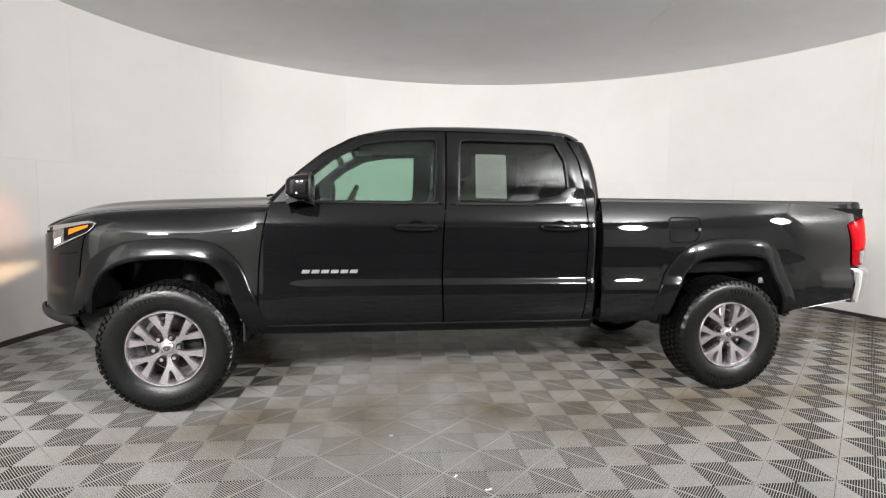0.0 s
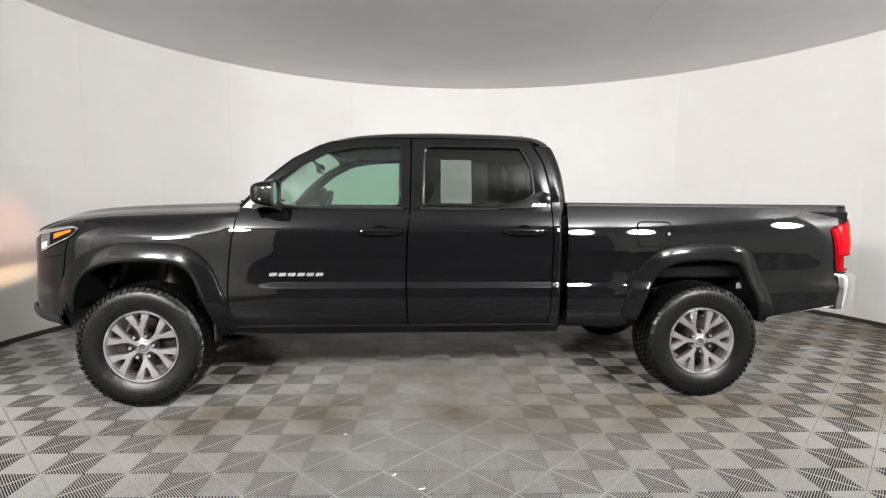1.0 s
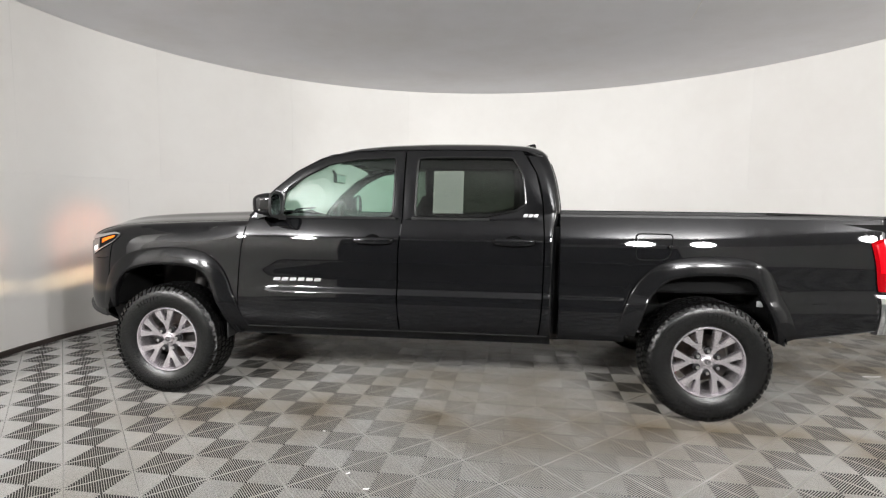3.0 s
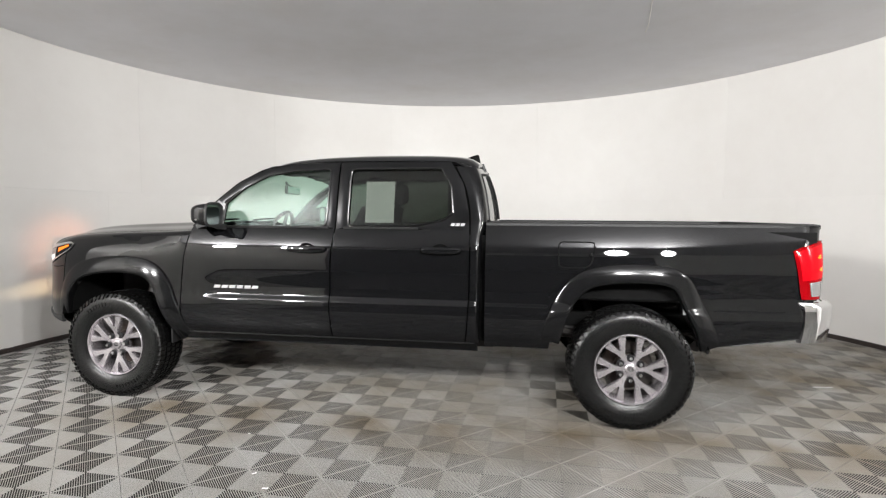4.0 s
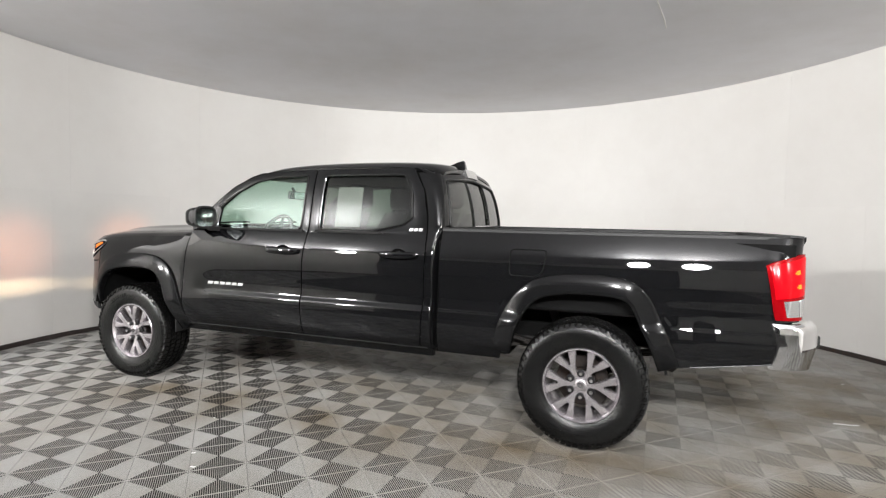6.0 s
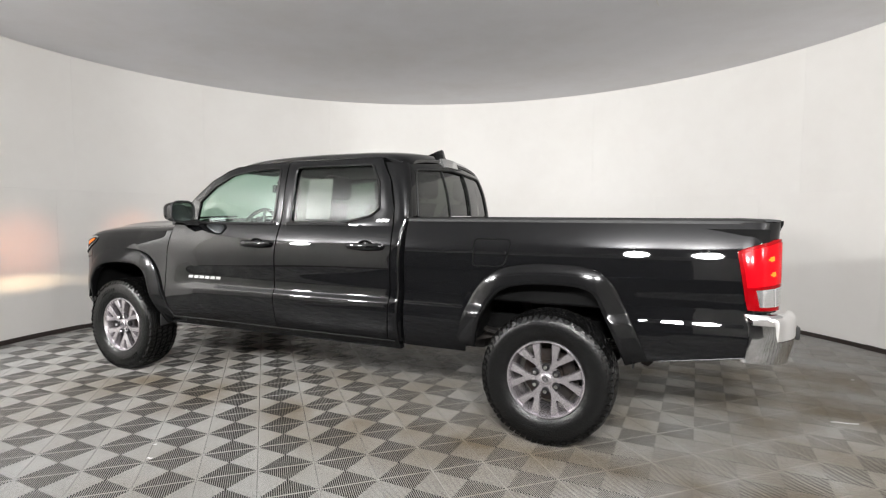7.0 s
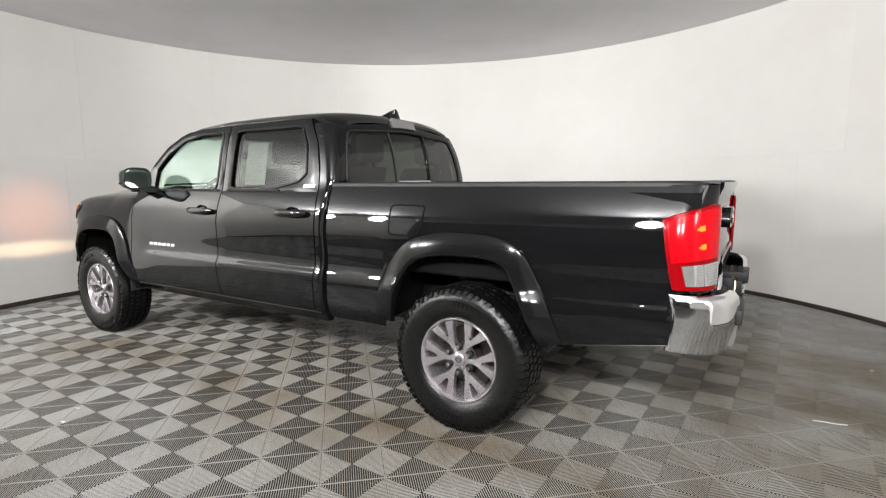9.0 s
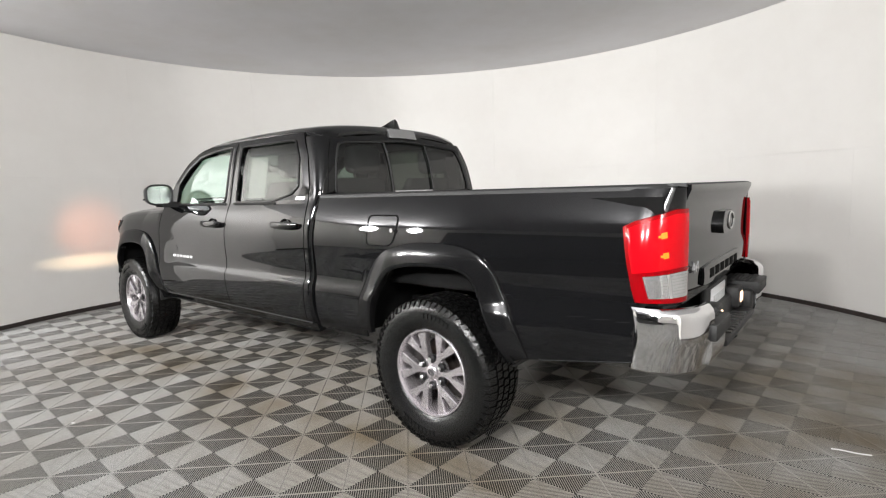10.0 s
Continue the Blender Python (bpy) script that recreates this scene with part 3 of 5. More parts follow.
FEND_TOP = curve([(-2.62, 1.01), (-2.48, 1.055), (-2.34, 1.10), (-2.1, 1.135), (-1.7, 1.155), (-1.2, 1.175)])
for s in (-1, 1):
    low_f = lambda x: FA(x) if -2.25 < x < -1.305 else (0.60 if x < -2 else 0.50)
    fender = part("fender", panel("fender", PAINT, s, curve([(0.5, -2.275), (0.8, -2.26), (0.95, -2.24), (1.1, -2.20), (1.2, -2.15)]), lambda z: FDOOR_L(z) - 0.009, low_f, FEND_TOP, 60, 24), truck)
    # the rolled top of the fender that meets the bonnet
    def roll(u, v, s=s):
        x = lerp(-2.45, -1.222, u)
        z0 = FEND_TOP(x)
        w = half(x, z0)
        a = lerp(0.6, math.pi / 2, v)
        return (x, s * (w - 0.085 * (math.cos(0.6) - math.cos(a)) - 0.01 * v), z0 + 0.085 * (math.sin(a) - math.sin(0.6)))
    part("fender_top", mesh_of("fender_top", *shell(30, 8, roll, lambda p: (0, 0, -1), 0.012), PAINT), truck)
    part("cab_corner", panel("cab_corner", PAINT, s, lambda z: RDOOR_R(z) + 0.009, CAB_END, const(0.485), const(1.655), 8, 44), truck)
    # rounded rear corner of the cab
    def corner(u, v, s=s):
        z = lerp(0.485, 1.652, v)
        a = u * math.pi / 2
        y0, y1 = half(0.7, z), min(BACK_Y(z), half(0.7, z) - 0.03)
        x1 = max(CAB_END(z) + 0.03, back_w(y1, z))
        return (lerp(CAB_END(z), x1, math.sin(a) ** 0.9), s * lerp(y0, y1, 1 - math.cos(a)), z)
    part("cab_rear_corner", mesh_of("cab_rear_corner", *shell(12, 40, corner, lambda p: (-1, 0, 0), 0.01), PAINT), truck)
    part("sill", panel("sill", PAINT, s, const(-1.27), const(0.825), const(0.435), const(0.490), 20, 8, depth=0.05), truck)
    part("sill_strip", mesh_of("sill_strip", *tube([(x, s * (half(x, 0.492) + 0.002), 0.490) for x in [lerp(-1.22, 0.80, k / 20) for k in range(21)]], 0.007, 6), GLOSS), truck)

    def low_b(x):
        if 1.29 < x < 2.26:
            return RA(x)
        return 0.475 if x < 1.5 else lerp(0.525, 0.60, (x - 2.26) / 0.52)
    def bedskin(u, v, s=s):
        if u < 0.85:
            x = lerp(0.872, 2.772, u / 0.85)
            z = lerp(low_b(x), 1.272, v)
            return (x, s * half(x, z), z)
        t = (u - 0.85) / 0.15
        z = lerp(lerp(low_b(2.772), 0.825, min(1, t * 8)), 1.272, v)
        x, y = corner_at(t, z)
        return (x, s * y, z)
    side_panel = part("bed_side", mesh_of("bed_side", *shell(121, 64, bedskin, lambda p: (-0.3, -s, 0), 0.014), PAINT), truck)
    # rail cap
    def rail(u, v, s=s):
        x = lerp(0.872, 2.88, u)
        w = half(min(x, 2.77), 1.27) - (0.10 * max(0, (x - 2.74) / 0.14) ** 2)
        prof = [(0.002, 1.268), (0.001, 1.280), (-0.008, 1.287), (-0.055, 1.287), (-0.066, 1.280), (-0.066, 1.23)]
        p = prof[round(v * 5)]
        return (x, s * (w + p[0]), p[1])
    part("bed_rail_cap", mesh_of("bed_rail_cap", *shell(40, 6, rail, lambda p: (0, 0, -1), 0.004), PLASTIC), truck, "matte black bed rail cap")
    # fuel flap
    if s < 0:
        loop = round_corners([(1.335, 1.005), (1.535, 1.005), (1.560, 1.165), (1.335, 1.165)], [0.03, 0.06, 0.03, 0.03])
        flap = part("fuel_flap", panel("fuel_flap", PAINT, s, const(1.338), lambda z: lerp(1.530, 1.556, (z - 1.005) / 0.16), const(1.008), const(1.162), 12, 12, proud=0.0012, depth=0.004), truck)
        part("flap_gap", mesh_of("flap_gap", *tube([(p.x, s * (half(p.x, p.y) + 0.0012), p.y) for p in loop], 0.0045, 6, True), DARK), flap)
        part("flap_lock", mesh_of("flap_lock", *tube([(1.535, s * 0.884, 1.09), (1.535, s * 0.893, 1.09)], 0.011, 12), CHROME), flap)
    part("lower_edge_strip", mesh_of("lower_edge_strip", *tube([(x, s * (half(x, low_b(x)) + 0.001), low_b(x)) for x in [lerp(2.37, 2.765, k / 8) for k in range(9)]], 0.003, 5), GLOSS), truck)

    # wheel arch flares
    for arch, front in ((FRONT_ARCH, True), (REAR_ARCH, False)):
        mid = spline([(x, 0, z) for x, z in arch], 12)
        if front:
            mid = mid[:] + [Vector((-1.262, 0, 0.455))]
        prof = [(p.x, p.y) for p in spline([(0.060, -0.002, 0), (0.0585, 0.010, 0), (0.054, 0.016, 0), (0.030, 0.026, 0), (0.004, 0.0345, 0), (-0.022, 0.041, 0), (-0.040, 0.044, 0), (-0.052, 0.041, 0), (-0.058, 0.030, 0), (-0.060, -0.012, 0)], 3)]

        def flare(u, v, s=s, mid=mid):
            i = round(u * (len(mid) - 1))
            p = mid[i]
            t = (mid[min(i + 1, len(mid) - 1)] - mid[max(i - 1, 0)]).normalized()
            nrm = Vector((-t.z, 0, t.x))
            o, h = prof[round(v * (len(prof) - 1))]
            e = min(1, 0.35 + 6 * min(u, 1 - u))
            q = p + nrm * o
            return (q.x, s * (half(q.x, max(0.45, q.z)) + h * (e if h > 0 else 1)), q.z)
        part("wheel_arch_flare", mesh_of("wheel_arch_flare", *shell(len(mid), len(prof), flare, lambda p: (0, -s, 0), 0.002), FLARE, 50), truck, "satin black wheel arch flare")
        cx = AXLE_F if front else AXLE_R

        def liner(u, v, s=s, mid=mid, cx=cx):
            i = round(u * (len(mid) - 1))
            p = mid[i]
            q = Vector((cx + (p.x - cx) * 0.985, 0, p.z - 0.02 + 0.03 * v))
            return (q.x, s * lerp(0.885, 0.42, v), q.z)
        part("wheel_well", mesh_of("wheel_well", *grid(len(mid), 8, liner), DARK), truck)
    part("mud_flap", box("mud_flap", 2.24, 2.252, s * 0.66, s * 0.865, 0.485, 0.64, PLASTIC, 0.004), truck)
    part("mud_flap", box("mud_flap", -1.37, -1.358, s * 0.66, s * 0.875, 0.40, 0.60, PLASTIC, 0.004), truck)

# dark core behind the skins, so that gaps read as gaps
for name, dims in (("cab_core", (-1.25, 0.80, -0.80, 0.80, 0.47, 0.60)), ("bed_core", (0.875, 2.70, -0.52, 0.52, 0.56, 0.66))):
    part(name, box(name, *dims, DARK, 0.01), truck)
for s in (-1, 1):
    for x0, x1 in ((-1.30, -1.225), (-0.205, -0.11), (0.72, 0.80)):
        part("door_jamb", box("door_jamb", x0, x1, s * 0.74, s * 0.80, 0.5, 1.12, DARK, 0.005), truck)
    part("centre_pillar", mesh_of("centre_pillar", *shell(3, 12, lambda u, v, s=s: (lerp(-0.225, -0.075, u), s * (half(0, lerp(1.2, 1.66, v)) - 0.020), lerp(1.2, 1.66, v)), lambda p: (0, -s, 0), 0.05), DARK), truck)
    part("rear_pillar_inner", mesh_of("rear_pillar_inner", *shell(3, 12, lambda u, v, s=s: (lerp(0.61, 0.78 - 0.05 * v, u), s * (half(0.7, lerp(1.2, 1.66, v)) - 0.020), lerp(1.2, 1.66, v)), lambda p: (0, -s, 0), 0.05), DARK), truck)
    part("bed_gap_filler", box("bed_gap_filler", 0.835, 0.872, s * 0.60, s * 0.815, 0.50, 1.2, DARK), truck)

# roof, pillars, windscreen
ROOF_C = curve([(-0.76, 1.674), (-0.60, 1.722), (-0.45, 1.747), (-0.2, 1.770), (0.1, 1.780), (0.4, 1.777), (0.66, 1.763), (0.76, 1.744), (0.80, 1.712)])
ROOF_S = curve([(-0.76, 1.604), (-0.60, 1.660), (-0.45, 1.687), (-0.2, 1.697), (0.4, 1.698), (0.62, 1.693), (0.72, 1.676), (0.80, 1.646)])
ROOF_Y = curve([(-0.76, 0.700), (-0.60, 0.722), (-0.45, 0.725), (-0.1, 0.722), (0.5, 0.720), (0.66, 0.712), (0.74, 0.69), (0.80, 0.64)])


def roof_at(u, v):
    x = lerp(-0.76, 0.80, u)
    t = 2 * v - 1
    c, s_, y = ROOF_C(x), ROOF_S(x), ROOF_Y(x)
    bow = 0.03 * (1 - t * t) * max(0, 1 - (x + 0.76) / 0.3)
    return (x - bow, y * t, s_ + (c - s_) * (1 - abs(t) ** 2.6) ** 0.62)


roof = part("roof", mesh_of("roof", *shell(40, 41, roof_at, lambda p: (0, 0, -1), 0.02), PAINT, 50), truck)
part("headliner", mesh_of("headliner", *shell(12, 12, lambda u, v: (lerp(-0.70, 0.74, u), lerp(-0.66, 0.66, v), 1.655 + 0.035 * math.sin(u * 3.14) * math.sin(v * 3.14)), lambda p: (0, 0, 1), 0.01), LINER), truck, "pale grey headliner")


def screen(u, v):
    """Windscreen, from the scuttle up to the roof's edge."""
    t = 2 * v - 1
    foot = Vector((-1.34 + 0.13 * t * t, 0.775 * t, 1.252 - 0.018 * t * t))
    head = Vector((-0.780 + 0.045 * t * t, 0.70 * t, 1.672 - 0.046 * t * t))
    p = foot.lerp(head, u)
    bow = 0.012 * math.sin(math.pi * u)
    return (p.x - bow, p.y, p.z + bow)


part("windscreen", mesh_of("windscreen", *shell(14, 16, screen, lambda p: (0.6, 0, -0.8), 0.005), GLASS_CLEAR), truck, "clear greenish windscreen").visible_shadow = False
for s in (-1, 1):
    def a_pillar(u, v, s=s):
        i = lerp(0, 3.5, u)
        k = min(int(i), len(FDOOR_OUT) - 2)
        q = Vector(FDOOR_OUT[k]).lerp(Vector(FDOOR_OUT[k + 1]), i - k)
        w = Vector(screen(u, 0.5 + 0.49 * 1)) if u <= 1 else Vector((0, 0, 0))
        outer = Vector((q.x, half(q.x, q.y), q.y + 0.004))
        inner = Vector((w.x, w.y, w.z))
        t = v
        p = outer.lerp(inner, t)
        out = 0.018 * math.sin(math.pi * t)
        return (p.x - out * 0.6, s * (p.y + out * 0.5), p.z + out * 0.8)
    part("windscreen_pillar", mesh_of("windscreen_pillar", *shell(24, 8, a_pillar, lambda p: (0.3, -s, 0), 0.012), PAINT, 50), truck)
    # roof edge between the door frames and the roof skin
    def roof_edge(u, v, s=s):
        x = lerp(-0.74, 0.76, u)
        top = Vector((x, ROOF_Y(x), ROOF_S(x)))
        lowz = curve([(-0.74, 1.628), (-0.60, 1.660), (-0.47, 1.685), (-0.15, 1.696), (0.62, 1.689), (0.70, 1.66), (0.76, 1.60)])(x)
        bot = Vector((x, half(x, lowz), lowz + 0.002))
        p = bot.lerp(top, v)
        return (p.x, s * (p.y + 0.004 * math.sin(math.pi * v)), p.z)
    part("roof_edge", mesh_of("roof_edge", *shell(30, 5, roof_edge, lambda p: (0, -s, -0.3), 0.01), PAINT, 50), truck)

# cab back with its three-part window
BWIN_IN = [(-0.705, 1.283), (-0.660, 1.50), (-0.61, 1.612), (0.0, 1.648), (0.61, 1.612), (0.660, 1.50), (0.705, 1.283), (0.0, 1.283)]
BWIN_OUT = [(-0.775, 1.19), (-0.718, 1.50), (-0.655, 1.645), (0.0, 1.705), (0.655, 1.645), (0.718, 1.50), (0.775, 1.19), (0.0, 1.19)]


def back_ring():
    a, b = dense(BWIN_IN, 8, 4), dense(BWIN_OUT, 8)
    n = len(a)
    vs, fs = [], []
    for t, d in ((0, -0.02), (0, 0.0), (0.5, 0.004), (1.0, 0.0), (1.0, -0.03)):
        for p, q in zip(a, b):
            r = p.lerp(q, t)
            vs.append((back_w(*r) + d, r.x, r.y))
    for r in range(4):
        for i in range(n):
            fs.append((r * n + i, r * n + (i + 1) % n, (r + 1) * n + (i + 1) % n, (r + 1) * n + i))
    return vs, fs


cab_back = part("cab_back", mesh_of("cab_back", *back_ring(), PAINT, 40), truck)
part("cab_back_lower", mesh_of("cab_back_lower", *shell(10, 12, lambda u, v: (back_w(lerp(-0.78, 0.78, u), lerp(0.5, 1.2, v)), lerp(-0.78, 0.78, u), lerp(0.5, 1.2, v)), lambda p: (-1, 0, 0), 0.02), PAINT), truck)


def back_pane(y0, y1, inset, grow=0.0):
    top = curve([(-0.70, 1.40), (-0.655, 1.52), (-0.60, 1.612), (-0.3, 1.632), (0.0, 1.645), (0.3, 1.632), (0.60, 1.612), (0.655, 1.52), (0.70, 1.40)])
    return shell(12, 12, lambda u, v: (back_w(lerp(y0, y1, u), lerp(1.275, top(lerp(y0, y1, u)), v)) - inset, lerp(y0, y1, u), lerp(1.275, top(lerp(y0, y1, u)), v)), lambda p: (-1, 0, 0), 0.004)


for y0, y1, inset in ((-0.695, -0.212, 0.004), (-0.222, 0.222, 0.012), (0.212, 0.695, 0.004)):
    part("rear_window_pane", mesh_of("rear_window_pane", *back_pane(y0, y1, inset), GLASS_REAR), cab_back, "dark tinted glass").visible_shadow = False
for y in (-0.216, 0.216):
    part("window_bar", mesh_of("window_bar", *tube([(back_w(y, z) + 0.002, y, z) for z in [lerp(1.28, 1.625, k / 8) for k in range(9)]], 0.006, 6), SEAL), cab_back)
part("slider_rail", mesh_of("slider_rail", *tube([(back_w(y, 1.292) + 0.003, y, 1.292) for y in [lerp(-0.2, 0.2, k / 6) for k in range(7)]], 0.006, 6), BADGE), cab_back)
part("window_seal", mesh_of("window_seal", *tube([(back_w(*p) + 0.002, p.x, p.y) for p in dense(BWIN_IN, 8, 4)], 0.008, 6, True), SEAL), cab_back)
# high brake lamp and aerial fin
lamp_vs, lamp_fs = shell(12, 6, lambda u, v: (back_w(lerp(-0.14, 0.14, u), 1.685) + lerp(0.024, 0.0, v), lerp(-0.14, 0.14, u), lerp(1.672, 1.735, v) - 0.004 * (2 * u - 1) ** 2), lambda p: (-1, 0, -0.3), 0.03)
part("high_brake_lamp", mesh_of("high_brake_lamp", lamp_vs, lamp_fs, CLEARLENS), truck, "pale clear high brake lamp")
FIN = [(0.585, 1.764), (0.65, 1.784), (0.70, 1.804), (0.745, 1.815), (0.755, 1.804), (0.768, 1.742)]


def fin():
    vs, fs = [], []
    n = len(FIN)
    for k, w in enumerate((-1, -0.55, 0.55, 1)):
        for x, z in FIN:
            h = (z - 1.752) / 0.070
            vs.append((x, w * (0.030 - 0.024 * max(0, min(1, h))), z if abs(w) < 0.9 else z - 0.006))
    for r in range(3):
        for i in range(n - 1):
            fs.append((r * n + i, r * n + i + 1, (r + 1) * n + i + 1, (r + 1) * n + i))
    bottom = len(vs)
    for x, z in FIN:
        vs.append((x, 0, 1.742))
    for i in range(n - 1):
        fs += [(i, i + 1, bottom + i + 1, bottom + i), (3 * n + i, 3 * n + i + 1, bottom + i + 1, bottom + i)]
    fs.append((n - 1, 2 * n - 1, 3 * n - 1, 4 * n - 1))
    return vs, fs


part("aerial_fin", mesh_of("aerial_fin", *fin(), GLOSS), truck, "black shark-fin aerial")

# bonnet and scuttle
HOOD_C = curve([(-2.65, 1.06), (-2.61, 1.115), (-2.53, 1.155), (-2.40, 1.192), (-2.2, 1.220), (-1.9, 1.243), (-1.6, 1.256), (-1.30, 1.268)])


def hood_at(u, v):
    t = 2 * v - 1
    x = lerp(-2.64 + 0.09 * t * t, -1.30 + 0.095 * t * t, u)
    w = half(x, FEND_TOP(x)) - 0.088 * min(1, 0.25 + 0.75 * max(0, x + 2.575) / 0.4)
    edge = FEND_TOP(x) + 0.039
    c = HOOD_C(x)
    ridge = 0.016 * math.exp(-((abs(t) - 0.62) / 0.10) ** 2) * min(1, u * 4)
    return (x, w * t, lerp(edge, c, (1 - t * t) ** 0.8) + ridge)


part("bonnet", mesh_of("bonnet", *shell(30, 41, hood_at, lambda p: (0, 0, -1), 0.015), PAINT, 50), truck)
part("scuttle", mesh_of("scuttle", *shell(16, 4, lambda u, v: (lerp(-1.31, -1.22, v) + 0.10 * (2 * u - 1) ** 2, lerp(-0.56, 0.56, u), 1.215 + 0.012 * v), lambda p: (0, 0, -1), 0.02), PLASTIC), truck)
for y in (-0.42, 0.28):
    part("wiper", mesh_of("wiper", *tube([(-1.27, y - 0.16, 1.272), (-1.265, y, 1.279), (-1.25, y + 0.27, 1.283)], 0.008, 6), DARK), truck)

# front end
NOSE_TOP = curve([(-2.62, 1.0), (-2.48, 1.04), (-2.36, 1.07), (-2.2, 1.10)])
for s in (-1, 1):
    part("bumper_corner", panel("bumper_corner", PAINT, s, curve([(0.45, -2.55), (0.56, -2.60), (0.66, -2.61), (0.8, -2.59), (1.1, -2.575)]), lambda z: curve([(0.5, -2.284), (0.8, -2.269), (0.95, -2.249), (1.1, -2.209)])(z), const(0.56), NOSE_TOP, 26, 20), truck)
    part("bumper_seam", mesh_of("bumper_seam", *tube([(x, s * (half(x, z) + 0.001), z) for x, z in ((-2.27, 0.935), (-2.34, 0.925), (-2.40, 0.925))], 0.0035, 5), DARK), truck)
    def lip(u, v, s=s):
        x = lerp(-2.605, -2.33, u)
        a = lerp(-0.3, math.pi * 0.75, v)
        r = 0.045 * (1 - 0.6 * u)
        return (x - r * math.cos(a) * (1 - u), s * (half(x, 0.62) - 0.035 + r * math.cos(a) * 0.7), 0.575 - 0.055 * math.sin(a) - 0.02 * u)
    part("bumper_lip", mesh_of("bumper_lip", *shell(18, 9, lip, lambda p: (0.4, -s * 0.6, 0), 0.02), PLASTIC, 60), truck, "black plastic lower bumper lip")
part("front_bumper", mesh_of("front_bumper", *shell(16, 10, lambda u, v: (-2.60 - 0.03 * (1 - (2 * u - 1) ** 2), lerp(-0.52, 0.52, u), lerp(0.50, 1.04, v)), lambda p: (1, 0, 0), 0.03), PAINT, 40), truck)
part("skid_plate", mesh_of("skid_plate", *shell(10, 6, lambda u, v: (lerp(-2.53, -2.22, v), lerp(-0.62, 0.62, u), lerp(0.50, 0.36, v)), lambda p: (0, 0, 1), 0.02), DARK), truck)
for s in (-1, 1):
    part("splash_guard", mesh_of("splash_guard", *prism([(-2.38, 0.55), (-2.20, 0.58), (-2.19, 0.36), (-2.27, 0.34), (-2.33, 0.42)], lambda p: (p[0], s * 0.66, p[1]), (0, -s * 0.20, 0)), PLASTIC), truck)
grille = part("grille", box("grille", -2.65, -2.58, -0.42, 0.42, 0.78, 1.06, PLASTIC, 0.02), truck, "black hexagonal front grille")
for k in range(5):
    part("grille_bar", box("grille_bar", -2.664, -2.64, -0.36, 0.36, 0.81 + k * 0.05, 0.828 + k * 0.05, CHROME if k == 4 else GLOSS, 0.005), grille)
for s in (-1, 1):
    # lamp housing wraps the corner of the nose
    def lampskin(u, v, s=s, out=0.006):
        x = lerp(-2.44, -2.165, u)
        close = max(0, (u - 0.78) / 0.22) ** 2
        top = lerp(1.082, 1.122, u) - 0.022 * close
        bot = lerp(0.945, 1.066, u) + 0.036 * close
        z = lerp(bot, top, v)
        return (x, s * (half(x, z) + out), z)
    lens = part("headlight", mesh_of("headlight", *shell(22, 8, lampskin, lambda p: (0.2, -s, 0), 0.03), HEADLENS), truck, "clear headlight lit with an amber marker")
    part("lamp_inner", mesh_of("lamp_inner", *shell(14, 6, lambda u, v: lampskin(lerp(0.30, 0.93, u), lerp(0.12, 0.78, v), out=0.008), lambda p: (0, -s, 0), 0.004), DARK), lens, "black inner housing of the lamp")
    part("amber_marker", mesh_of("amber_marker", *shell(8, 5, lambda u, v: lampskin(lerp(0.42, 0.84, u), lerp(0.36 + 0.1 * u, 0.68, v), out=0.011), lambda p: (0, -s, 0), 0.006), AMBER), lens, "lit amber side marker")
    part("bright_strip", mesh_of("bright_strip", *shell(12, 3, lambda u, v: lampskin(lerp(0.0, 0.99, u), lerp(0.80, 1.0, v), out=0.011), lambda p: (0, -s, 0), 0.006), CHROME), lens)
    part("lower_strip", mesh_of("lower_strip", *shell(12, 3, lambda u, v: lampskin(lerp(0.12, 0.97, u), lerp(0.0, 0.07, v), out=0.011), lambda p: (0, -s, 0), 0.006), CHROME), lens)
    part("headlamp_projector", mesh_of("headlamp_projector", *shell(8, 5, lambda u, v: lampskin(lerp(0.05, 0.22, u), lerp(0.12, 0.40, v), out=0.009), lambda p: (0, -s, 0), 0.006), BEAM), lens, "lit white headlamp projector")

# tail end
def tail_lens(side, u0, u1, v0, v1, lift, nu=18, nv=12, depth=0.014):
    def at(u, v):
        uu = lerp(u0, u1, u)
        low, high = 0.838, lerp(1.125, 1.192, min(1, uu * 1.4))
        z = lerp(low, high, lerp(v0, v1, v))
        e = uu + max(-0.02, 0.26 * (1 - (z - 0.838) / 0.30) * (1 - uu))
        if e < 0.25:
            x = lerp(2.722, 2.772, e / 0.25)
            x, y, nx, ny = x, half(x, z), 0.0, 1.0
        else:
            t = (e - 0.25) / 0.75
            x, y = corner_at(t, min(z, 1.19))
            nx, ny = math.sin(t * math.pi / 2), math.cos(t * math.pi / 2)
        swell = lift + 0.005 + 0.004 * math.sin(math.pi * min(1, max(0, e))) + 0.006 * math.sin(math.pi * min(1, max(0, e))) * math.sin(math.pi * (z - 0.80) / 0.43)
        return (x + nx * swell, side * (y + ny * swell), z)
    return shell(nu, nv, at, lambda p: (-0.8, -side * 0.5, 0), depth)


